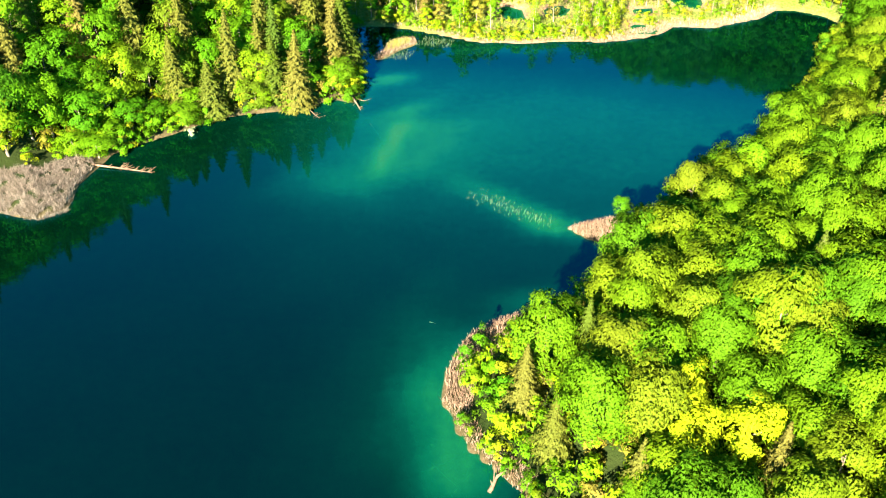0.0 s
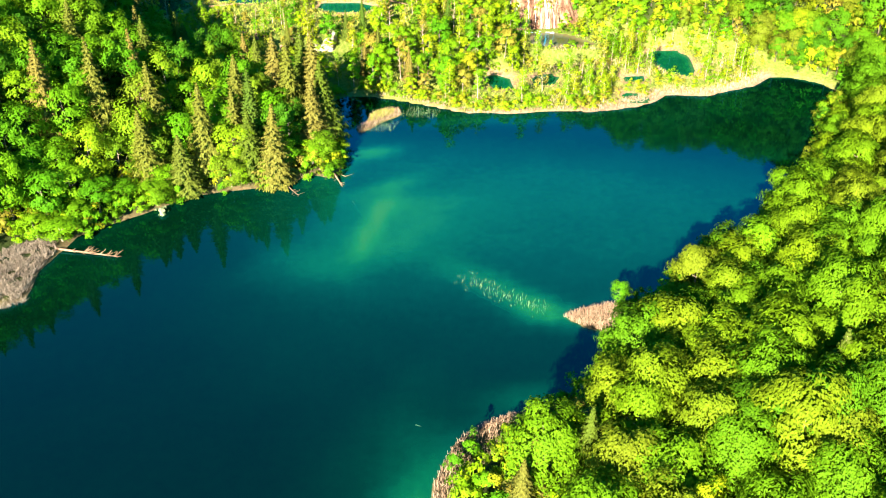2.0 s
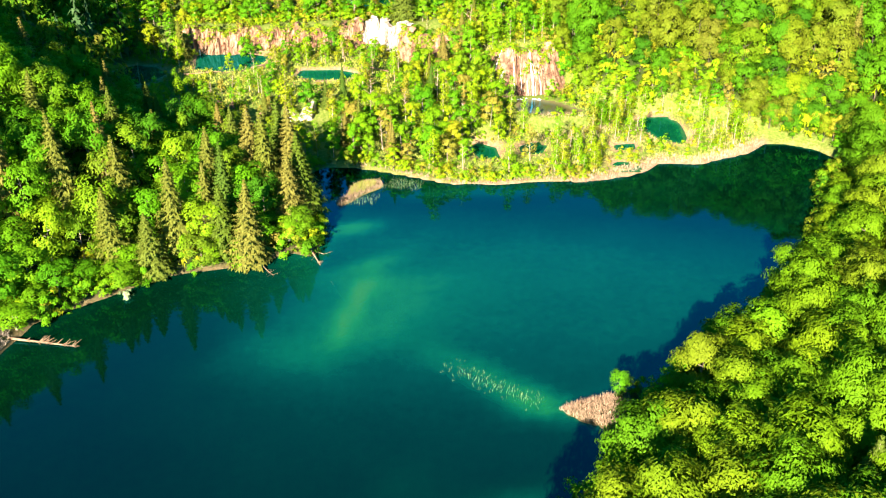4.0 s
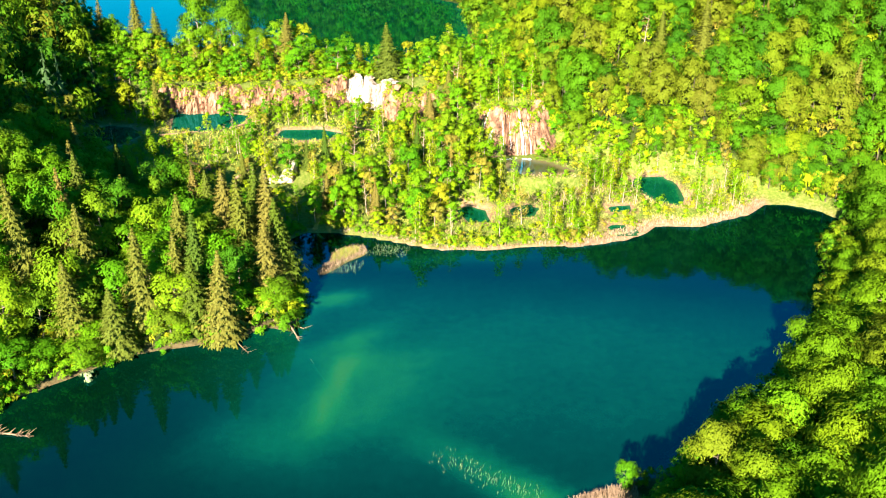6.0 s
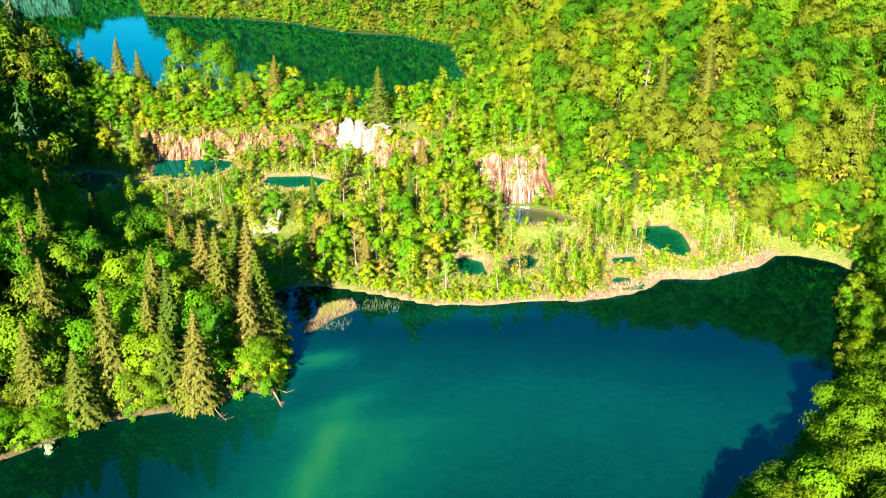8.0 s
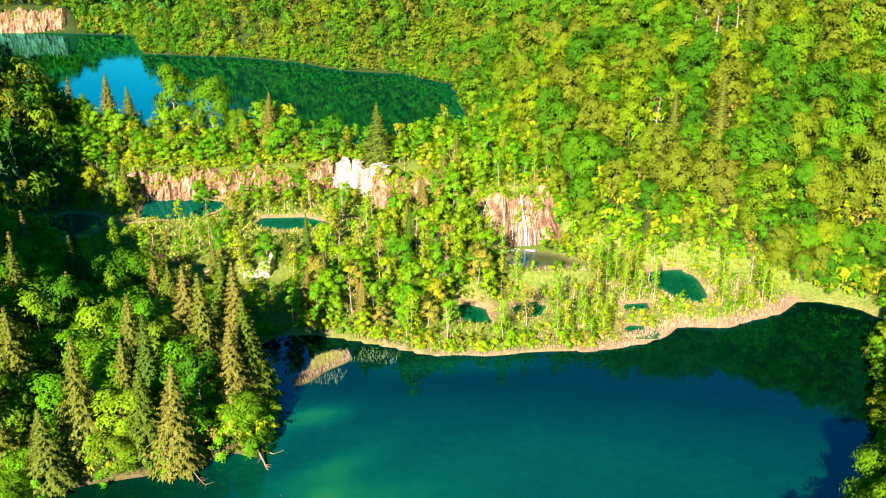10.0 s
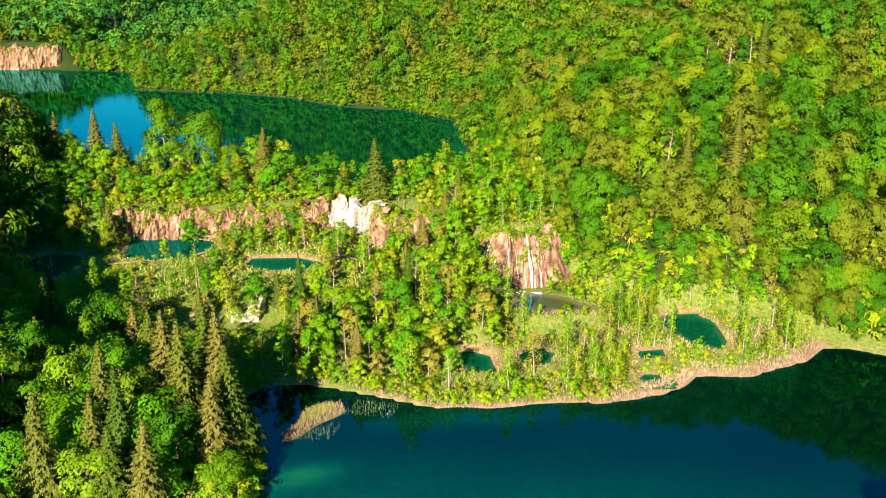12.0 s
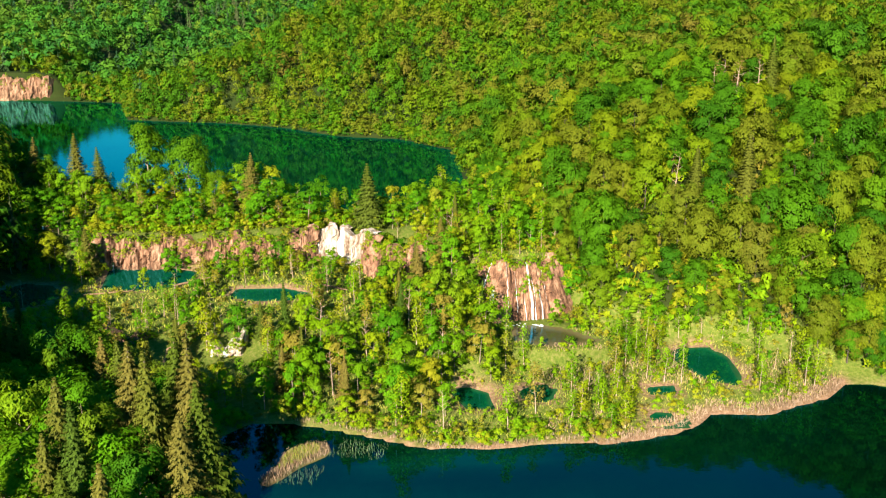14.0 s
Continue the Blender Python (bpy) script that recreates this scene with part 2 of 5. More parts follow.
PONDS = [  # outline, level, kind
    ([(74, 296), (76, 303), (85, 304), (88, 296), (86, 282), (83, 281), (77, 286)], 1.3, "pond"),
    ([(19, 281), (23, 284), (28, 280), (28.5, 271.5), (22, 272)], 1.5, "pond"),
    ([(34, 281), (40, 284), (43, 280), (41, 274.5), (36, 275)], 1.5, "pond"),
    ([(60, 271), (65, 268.5), (65, 264.5), (60, 266)], 0.8, "pond"),
    ([(63, 281.5), (70, 281.5), (69, 277), (63, 277.5)], 1.4, "pond"),
    ([(36, 302), (37, 310.5), (45, 311), (51, 307.5), (58, 298.5), (49, 297), (41, 297.5)], 5.2, "pool"),
    ([(-72, 338), (-75, 358), (-60, 359), (-47, 353), (-50, 341), (-60, 336)], 7.8, "pond"),
    ([(-36, 330), (-35, 337), (-22, 337), (-14, 332), (-19, 326), (-29, 326)], 7.8, "pond"),
    ([(-104, 326), (-100, 338), (-94, 345), (-86, 343), (-80, 335), (-84, 326), (-94, 321)], 7.8, "pond"),
]
HILL = [(135, 262), (127, 274), (113, 287), (99, 300), (90, 307), (74, 308), (62, 313), (54, 323), (50, 338), (42, 362), (37, 390), (35, 410), (38, 484), (14, 518), (-16, 529), (-45, 558), (-75, 574), (-130, 590), (-98, 622), (-68, 720), (-20, 850), (60, 1100), (400, 1900), (3000, 1900), (3000, 100), (300, 238)]


def sd(poly, x, y):
    """Signed distance to an outline: minus inside. Also the nearest point's y."""
    best, near = np.full(x.shape, 1e18), np.zeros(x.shape)
    inside = np.zeros(x.shape, bool)
    for (ax, ay), (bx, by) in zip(poly, poly[1:] + poly[:1]):
        ex, ey = bx - ax, by - ay
        k = np.clip(((x - ax) * ex + (y - ay) * ey) / (ex * ex + ey * ey), 0, 1)
        qx, qy = ax + k * ex, ay + k * ey
        d = (x - qx) ** 2 + (y - qy) ** 2
        near = np.where(d < best, qy, near)
        best = np.minimum(best, d)
        if ay != by:
            cross = ((ay > y) != (by > y)) & (x < ax + (y - ay) * ex / ey)
            inside ^= cross
    d = np.sqrt(best)
    return np.where(inside, -d, d), near


def ease(a, b, v):
    k = np.clip((v - a) / (b - a), 0, 1)
    return k * k * (3 - 2 * k)


def waves(x, y, scale, seed=0):
    """A smooth wandering field, about -1 to 1."""
    out = 0
    for i in range(5):
        a = 1.7 * i + seed * 2.1
        f = (0.7 + 0.35 * i) / scale
        out = out + np.sin((x * math.cos(a) + y * math.sin(a)) * f + 3.1 * i + seed) / 5
    return out * 1.6


def foot_left(y):
    return np.interp(y, [100, 160, 190, 215, 240, 262, 300, 350, 400, 450, 500, 700], [-190, -112, -92, -72, -58, -62, -84, -98, -112, -146, -260, -420])


def land(x, y):
    """Height of the ground, with the masks of turf and sand."""
    x, y = np.asarray(x, float), np.asarray(y, float)
    d1, _ = sd(LAKE, x, y)
    d2, _ = sd(UPPER, x, y)
    left = np.interp(y - 3.0 * ease(-19, -15, x) * ease(6, 1, x), [255, 266, 284, 296, 306, 352, 358, 361, 376, 388], [0.4, 0.6, 3, 4.5, 8, 8.2, 9, 17, 18, 20.8])
    mid = np.interp(y, [255, 262, 280, 300, 318, 335, 350, 388], [0.4, 0.8, 3, 9, 14, 18, 19.2, 20.8])
    right = np.interp(y - 0.9 * np.clip(x - 43, 0, 30), [255, 262, 290, 296, 302, 321, 325, 388], [0.4, 0.9, 1.7, 2.6, 5, 5.6, 19, 20.8])
    k1, k2 = ease(8, 18, x), ease(27, 33, x)
    h = (left * (1 - k1) + mid * k1) * (1 - k2) + right * k2
    h = h + np.clip((y - 620) * 0.02, 0, 30) + 95 * ease(850, 1700, y - 0.2 * x)
    bank = ease(262, 245, y)
    rise = np.where(x > 0, 0.36 * np.clip(d1 - 6, 0, None), np.minimum(0.25 * np.clip(d1, 0, None), 6))
    h = h * (1 - bank) + (0.4 + 70 * (1 - np.exp(-rise / 70))) * bank
    dl = np.clip(foot_left(y) - x, 0, None)
    h = h + 105 * (1 - np.exp(-dl * 0.78 / 105))
    dh, near = sd(HILL, x, y)
    total, base = 0, 0
    for fx, fy in HILL[:18]:
        k = 1 / ((x - fx) ** 2 + (y - fy) ** 2 + 30)
        total, base = total + k, base + k * np.interp(fy, [262, 290, 308, 314, 320, 330, 345, 400], [0.5, 1.2, 2.2, 3.5, 6, 12, 19, 20.6])
    base = base / total
    dh = np.clip(-dh, 0, None)
    h = np.where(dh > 0, np.maximum(h, base + (56 * (1 - np.exp(-dh / 60)) + 0.012 * dh) * (1 + 0.28 * ease(480, 580, y - 0.3 * x))), h)
    cliff = ease(-190, -200, x) * ease(676, 684, y)
    h = h + 14 * cliff
    h = h + waves(x, y, 14, 3) * np.clip(d1, 0, 6) / 6 * 0.7 + waves(x, y, 60, 5) * np.clip(dh + dl, 0, 40) / 40 * 4
    wob1 = d1 + waves(x, y, 5, 1) * 0.7
    h = np.where(d1 < 14, np.minimum(h, 0.12 + 0.45 * wob1), h)
    h = np.where(d1 < 0, np.maximum(-0.3 * (-d1) - 0.1, -12), h)
    h = np.where(d2 < 7, np.minimum(h, 20.1 + 1.1 * (d2 + waves(x, y, 6, 2) * 0.8)), h)
    h = np.where(d2 < 0, np.maximum(20 + 0.3 * d2 - 0.1, 8), h)
    di, _ = sd(ISLET, x, y)
    h = np.where(di < 3, np.maximum(h, 0.1 - 0.4 * np.clip(di, -1, 3)), h)
    beach = (y > 252) & (x < 111)
    sand = np.clip(ease(np.where(beach, 1.4 + 3.6 * ease(36, 52, x), 2.2), 0.4, wob1) * (d1 > -3), 0, 1) * np.where(beach, 0.4 + 0.6 * ease(-4, 6, x), 0.35)
    for outline, level, kind in PONDS:
        dp, _ = sd(outline, x, y)
        h = np.where((dp < 4) & (d1 > 2), np.maximum(h, level + 0.15), h)
        h = np.where(dp < 5, np.minimum(h, level + 0.1 + 0.4 * np.clip(dp, -4, 5)), h)
        if kind == "pond":
            sand = np.maximum(sand, 0.9 * ease(3.4, 1.0, dp + 1.2 * waves(x, y, 5, 4)))
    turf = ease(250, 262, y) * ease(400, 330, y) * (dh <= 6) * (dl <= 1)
    sand = np.maximum(sand, 0.35 * ease(1.5, 0, di))
    return h, turf, sand, d1


def bands(*runs):
    """Grid lines from runs of (from, to, step)."""
    out = []
    for a, b, s in runs:
        out += list(np.arange(a, b, s))
    return np.array(out)


def link_mesh(name, verts, quads, mats, parent=None, smooth=False, attrs=None, slots=None, normals=None):
    """One mesh object from arrays of places and of four-cornered faces."""
    me = mesh_data(name, verts, quads, mats, smooth, attrs, slots, normals)
    ob = new(name, me)
    if parent is not None:
        ob.parent = parent
    return ob


def mesh_data(name, verts, quads, mats, smooth=False, attrs=None, slots=None, normals=None):
    verts, quads = np.asarray(verts, np.float32), np.asarray(quads, np.int32)
    me = bpy.data.meshes.new(name)
    me.vertices.add(len(verts))
    me.vertices.foreach_set("co", verts.ravel())
    me.loops.add(quads.size)
    me.loops.foreach_set("vertex_index", quads.ravel())
    me.polygons.add(len(quads))
    me.polygons.foreach_set("loop_start", np.arange(0, quads.size, quads.shape[1], dtype=np.int32))
    me.polygons.foreach_set("use_smooth", np.full(len(quads), smooth or normals is not None))
    for m in mats if isinstance(mats, (list, tuple)) else [mats]:
        me.materials.append(m)
    if slots is not None:
        me.polygons.foreach_set("material_index", np.asarray(slots, np.int32))
    for key, values in (attrs or {}).items():
        a = me.attributes.new(key, "FLOAT", "POINT")
        a.data.foreach_set("value", np.asarray(values, np.float32))
    if normals is not None:
        a = me.attributes.new("custom_normal", "FLOAT_VECTOR", "POINT")
        a.data.foreach_set("vector", np.asarray(normals, np.float32).ravel())
    me.update(calc_edges=True)
    return me


def sheet(xs, ys):
    x, y = np.meshgrid(xs, ys)
    nx, ny = len(xs), len(ys)
    i = np.arange(nx * ny).reshape(ny, nx)
    quads = np.stack([i[:-1, :-1], i[:-1, 1:], i[1:, 1:], i[1:, :-1]], -1).reshape(-1, 4)
    return x.ravel(), y.ravel(), quads


gx = bands((-4500, -900, 450), (-900, -300, 60), (-300, -150, 10), (-150, 170, 2.0), (170, 400, 10), (400, 1000, 60), (1000, 4600, 450))
gy = bands((-4500, -600, 500), (-600, 40, 40), (40, 80, 6), (80, 400, 2.0), (400, 720, 4), (720, 1900, 40), (1900, 4700, 350))
X, Y, Q = sheet(gx, gy)
Z, TURF, SAND, D1 = land(X, Y)
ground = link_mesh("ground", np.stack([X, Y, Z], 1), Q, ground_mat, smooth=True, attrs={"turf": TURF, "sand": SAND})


def level_at(x, y):
    """Height of the ground sheet at one place."""
    grid = Z.reshape(len(gy), len(gx))
    i = int(np.clip(np.searchsorted(gx, x) - 1, 0, len(gx) - 2))
    j = int(np.clip(np.searchsorted(gy, y) - 1, 0, len(gy) - 2))
    a, b = (x - gx[i]) / (gx[i + 1] - gx[i]), (y - gy[j]) / (gy[j + 1] - gy[j])
    return float((grid[j, i] * (1 - a) + grid[j, i + 1] * a) * (1 - b) + (grid[j + 1, i] * (1 - a) + grid[j + 1, i + 1] * a) * b)


tagged(ground, "forest floor, grassy terraces and reddish sandy shore round the lakes", "ground", kind="structure")

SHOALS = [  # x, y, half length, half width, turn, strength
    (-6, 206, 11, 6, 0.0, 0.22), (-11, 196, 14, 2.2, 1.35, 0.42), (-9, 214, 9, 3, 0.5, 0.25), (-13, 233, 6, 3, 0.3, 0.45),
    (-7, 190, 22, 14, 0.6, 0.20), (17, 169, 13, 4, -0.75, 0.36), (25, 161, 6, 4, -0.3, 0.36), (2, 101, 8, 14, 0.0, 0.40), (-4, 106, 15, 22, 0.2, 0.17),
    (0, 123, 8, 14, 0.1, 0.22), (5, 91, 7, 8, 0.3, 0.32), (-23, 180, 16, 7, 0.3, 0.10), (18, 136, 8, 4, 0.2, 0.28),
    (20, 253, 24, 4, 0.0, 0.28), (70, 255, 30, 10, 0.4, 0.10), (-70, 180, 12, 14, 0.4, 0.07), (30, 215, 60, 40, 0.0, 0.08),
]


def shoal_mirror(x, y, d):
    """How shallow and bright the lake is at a place: 0 deep, 1 shallow; the dark of mirrored woods is put in."""
    # paler mid-lake; left and far edges darkened in the colour for mirrored woods
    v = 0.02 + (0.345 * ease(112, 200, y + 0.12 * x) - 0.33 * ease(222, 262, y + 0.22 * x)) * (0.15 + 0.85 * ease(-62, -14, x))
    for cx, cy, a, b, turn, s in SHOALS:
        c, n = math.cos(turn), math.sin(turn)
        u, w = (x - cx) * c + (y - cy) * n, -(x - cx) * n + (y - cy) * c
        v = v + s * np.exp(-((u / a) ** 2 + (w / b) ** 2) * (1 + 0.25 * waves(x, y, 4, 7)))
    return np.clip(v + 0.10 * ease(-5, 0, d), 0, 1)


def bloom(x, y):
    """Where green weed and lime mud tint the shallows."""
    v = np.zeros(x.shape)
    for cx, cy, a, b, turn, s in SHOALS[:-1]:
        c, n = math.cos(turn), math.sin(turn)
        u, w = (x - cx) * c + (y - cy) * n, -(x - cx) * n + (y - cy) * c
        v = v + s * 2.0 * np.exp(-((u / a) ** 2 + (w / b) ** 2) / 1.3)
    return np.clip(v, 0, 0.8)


def water_sheet(name, poly, level, step, mat, label, fringe=2.5, tone=None, kind="structure"):
    px, py = [p[0] for p in poly], [p[1] for p in poly]
    xs, ys = np.arange(min(px) - 4, max(px) + 4 + step, step), np.arange(min(py) - 4, max(py) + 4 + step, step)
    x, y, q = sheet(xs, ys)
    d, _ = sd(poly, x, y)
    keep = (d[q] < fringe + step).any(1)
    q = q[keep]
    used, inv = np.unique(q, return_inverse=True)
    x, y, d = x[used], y[used], d[used]
    v = tone(x, y, d) if tone else 0.3 + 0.6 * ease(-4, 0, d)
    ob = link_mesh(name, np.stack([x, y, np.full(x.shape, level)], 1), inv.reshape(-1, 4), mat, smooth=True, attrs={"shoal_mirror": v, "bloom": bloom(x, y) if tone is shoal_mirror else 0 * v})
    return tagged(ob, label, "lake" if kind == "structure" else "pond", kind=kind)


water_sheet("water_lake", LAKE, 0.0, 3.0, water_lake, "still deep teal lake water with turquoise shallows", tone=shoal_mirror)
water_sheet("water_upper_lake", UPPER, 20.0, 5.0, water_upper, "still dark green upper lake mirroring woods and sky", tone=lambda x, y, d: 0.24 + 0.3 * ease(-8, 0, d))
for outline, level, kind in PONDS:
    if kind == "pool":
        water_sheet("water_pool", outline, level, 0.8, water_brown, "shallow brownish plunge pool under the waterfall", 1.5)
    elif level > 7:
        water_sheet("water_pond", outline, level, 0.8, water_teal, "clear teal pool on the upper ledge", 1.5, tone=lambda x, y, d: 0.25 + 0.45 * ease(-3, 0, d))
    else:
        water_sheet("water_pond", outline, level, 0.8, water_pond, "small dark emerald pond among reeds", 1.5, tone=lambda x, y, d: 0.25 + 0.45 * ease(-3, 0, d))


# ---- trees ----
UP = np.array([0.0, 0.0, 1.0])


def unit(v):
    return v / np.maximum(np.linalg.norm(v, axis=-1, keepdims=True), 1e-9)


def cards(rng, at, normal, along, length, width, droop=0.2, shade=None):
    """Leaf sprays: a drooping pointed blade at each place; shade is the way that the foliage round it faces."""
    n = len(at)
    along = unit(along - normal * (along * normal).sum(1, keepdims=True))
    side = np.cross(normal, along)
    l, w = (np.asarray(length) * rng.uniform(0.7, 1.3, n))[:, None], (np.asarray(width) * rng.uniform(0.7, 1.3, n))[:, None]
    back = at - along * l * 0.4
    v = np.stack([back - side * w * 0.5, at + along * l * 0.6 - normal * l * droop, back + side * w * 0.5], 1)
    shade = normal if shade is None else unit(shade)
    return v.reshape(-1, 3), np.arange(3 * n).reshape(-1, 3), np.repeat(shade, 3, 0)


def join_leaves(pieces):
    v, q = join([p[:2] for p in pieces])
    return v, q, np.concatenate([p[2] for p in pieces])


def lump(rng, centre, radii, cuts=3, rough=0.16):
    """A lumpy closed form of four-cornered faces: the dense heart of a crown, a boulder."""
    lin = np.linspace(-1, 1, cuts + 1)
    vs, qs = [], []
    for axis in range(3):
        for sgn in (-1, 1):
            a, b = np.meshgrid(lin, lin)
            p = np.stack([a.ravel(), b.ravel(), np.full(a.size, float(sgn))], 1)
            p = np.roll(p, axis, 1)
            i = np.arange(a.size).reshape(cuts + 1, cuts + 1) + sum(len(v) for v in vs)
            q = np.stack([i[:-1, :-1], i[:-1, 1:], i[1:, 1:], i[1:, :-1]], -1).reshape(-1, 4)
            qs.append(q if sgn > 0 else q[:, ::-1])
            vs.append(p)
    p, weld = np.unique(np.round(unit(np.concatenate(vs)), 5), axis=0, return_inverse=True)
    ph = rng.uniform(0, 6, 6)
    bumpy = 1 + rough * (np.sin(4 * p[:, 0] + ph[0]) + np.sin(5 * p[:, 1] + ph[1]) + np.sin(4.4 * p[:, 2] + ph[2]))[:, None] / 1.6
    return p * bumpy * np.asarray(radii) + np.asarray(centre), weld.ravel()[np.concatenate(qs)]


def join(pieces):
    vs, qs, n = [], [], 0
    mixed = len({q.shape[1] for _, q in pieces}) > 1
    for v, q in pieces:
        if mixed and q.shape[1] == 4:
            q = np.concatenate([q[:, :3], q[:, [0, 2, 3]]])
        vs.append(v), qs.append(q + n)
        n += len(v)
    return np.concatenate(vs), np.concatenate(qs)


def tube(points, radii, sides=6):
    """A tapered limb along places."""
    pts = np.asarray(points, float)
    d = unit(np.gradient(pts, axis=0))
    ref = np.where(np.abs(d[:, 2:3]) > 0.9, np.array([[1.0, 0, 0]]), UP[None])
    u = unit(np.cross(d, ref))
    w = np.cross(d, u)
    a = np.linspace(0, 2 * math.pi, sides, endpoint=False)
    ring = np.cos(a)[None, :, None] * u[:, None] + np.sin(a)[None, :, None] * w[:, None]
    v = (pts[:, None] + ring * np.asarray(radii, float)[:, None, None]).reshape(-1, 3)
    i = np.arange(len(pts) * sides).reshape(len(pts), sides)
    q = np.stack([i[:-1], np.roll(i, -1, 1)[:-1], np.roll(i, -1, 1)[1:], i[1:]], -1).reshape(-1, 4)
    return v, q


def broadleaf(seed, n, size, lobes=18, height=16.0, spread=5.2, base=4.0, dome=1.0, head=0.33):
    """Crown of a broad-leaved tree: a dome of tiered boughs that end in flattened, drooping heads of leaf sprays."""
    rng = np.random.default_rng(seed)
    mid, half = (base + height) / 2, (height - base) / 2
    flat = np.array([1, 1, 0.72])
    cs, rs = [np.array([0, 0, mid + half * 0.5])], [spread * 0.45]
    lean = rng.uniform(-0.12, 0.12, 2) * spread
    for i in range(lobes):
        k = (i + 0.5) / lobes
        z = base + (height - base) * (0.10 + 0.82 * k**0.85)
        out = spread * (0.76 * math.sqrt(max(0.05, 1 - ((z - mid + half * 0.15) / (half * 1.12)) ** 2)) ** dome)
        a = i * 2.4 + rng.uniform(-0.7, 0.7)
        out *= rng.uniform(0.62, 1.15)
        cs.append(np.array([out * math.cos(a) + lean[0] * k, out * math.sin(a) + lean[1] * k, z + rng.uniform(-0.9, 0.9)]))
        rs.append(spread * head * rng.uniform(0.6, 1.4))
    cs, rs = np.array(cs), np.array(rs)
    m = n * 3
    pick = rng.choice(len(rs), m, p=rs**2 / (rs**2).sum())
    c, r = cs[pick], rs[pick][:, None]
    out = unit(c * [1, 1, 0] + 1e-6)
    d = unit(rng.normal(size=(m, 3)) + 0.55 * out + 0.5 * UP)
    reach = np.where(rng.random((m, 1)) < 0.35, rng.uniform(1.0, 1.35, (m, 1)), rng.uniform(0.5, 1.05, (m, 1)))
    at = c + d * r * reach * flat - UP * r * 0.16 * reach**2
    free = rng.random(m) < 0.12
    buried = np.zeros(m, bool)
    for j in range(len(rs)):
        buried |= (pick != j) & ((((at - cs[j]) / flat) ** 2).sum(1) < (rs[j] * 0.5) ** 2)
    free |= ~buried
    at, d = at[free][:n], d[free][:n]
    n = len(at)
    centre = np.array([0, 0, mid - half * 0.3])
    round_out = unit((at - centre) * [1, 1, 0.8])
    normal = unit(0.5 * d + 0.6 * round_out + 0.3 * UP + 0.26 * rng.normal(size=(n, 3)))
    along = unit(at * [1, 1, 0] + 1e-6) + 0.6 * rng.normal(size=(n, 3)) - 0.4 * UP
    shade = 0.40 * d + 0.85 * round_out + 0.18 * rng.normal(size=(n, 3))
    return cards(rng, at, normal, along, size, size * 0.5, 0.3, shade)


def slender(seed, n, size, height=12.0, spread=2.0, base=4.5):
    """Thin open crown of a marsh alder or birch."""
    rng = np.random.default_rng(seed)
    m = 9
    k = np.linspace(0.05, 1, m)
    a = np.arange(m) * 2.4
    out = spread * 0.6 * np.sqrt(1.05 - k) * rng.uniform(0.6, 1.2, m)
    cs = np.stack([out * np.cos(a), out * np.sin(a), base + (height - base) * k], 1)
    pick = rng.integers(0, m, n)
    d = unit(rng.normal(size=(n, 3)) + 0.3 * UP)
    at = cs[pick] + d * spread * rng.uniform(0.25, 0.62, (n, 1)) * [1, 1, 1.1]
    normal = unit(0.9 * d + 0.3 * UP + 0.4 * rng.normal(size=(n, 3)))
    shade = unit(at * [1, 1, 0] + 1e-6) + 0.5 * d + 0.3 * UP + 0.3 * rng.normal(size=(n, 3))
    return cards(rng, at, normal, rng.normal(size=(n, 3)) - 0.3 * UP, size, size * 0.65, 0.2, shade)


def spruce(seed, height=24.0, spread=5.4, levels=28, arms=14, steps=9, base=0.05):
    """Crown of a spruce: whorls of drooping boughs, each fringed with hanging twigs on both sides."""
    rng = np.random.default_rng(seed)
    ats, nors, alo, ln, wd, sh = [], [], [], [], [], []
    for i in range(levels):
        k = i / (levels - 1)
        z0 = height * (base + (0.99 - base) * k)
        r0 = spread * (1 - k) ** 0.9 * rng.uniform(0.85, 1.1) + 0.2
        if k < 0.12:
            r0 *= 0.7 + 2.5 * k
        count = max(5, int(arms * (1 - 0.45 * k)))
        for j in range(count):
            a = 6.283 * (j + 0.5 * (i % 2)) / count + rng.uniform(-0.25, 0.25)
            r = r0 * rng.uniform(0.72, 1.15)
            o = np.array([math.cos(a), math.sin(a), 0])
            side = np.array([-o[1], o[0], 0])
            for s in range(steps):
                f = (s + 0.8) / steps
                for sg in ((-1, 1) if s < steps - 1 else (0,)):
                    at = o * r * f + side * sg * r * 0.16 * (1.25 - f) + UP * (z0 - r * 0.40 * f + r * 0.13 * f * f - 0.06 * r * abs(sg))
                    ats.append(at)
                    nors.append(0.8 * UP + 0.5 * o + 0.35 * sg * side + 0.2 * rng.normal(size=3))
                    alo.append(o + sg * side * 0.9 - 0.5 * UP)
                    sh.append(o * 0.85 + 0.5 * UP + 0.25 * rng.normal(size=3))
                    ln.append(max(0.55, r * 2.0 / steps))
                    wd.append(max(0.36, r * 1.2 / steps))
    pieces = [cards(rng, np.array(ats), unit(np.array(nors)), np.array(alo), np.array(ln), np.array(wd), 0.3, np.array(sh))]
    z = height * np.array([base, base + 0.12, 0.45, 0.75, 0.985])
    v, q = tube(np.stack([0 * z, 0 * z, z], 1), spread * np.array([0.15, 0.26, 0.15, 0.06, 0.005]), 7)
    pieces.append((v, q, unit(v * [1, 1, 0] + 0.4 * UP)))
    return join_leaves(pieces)


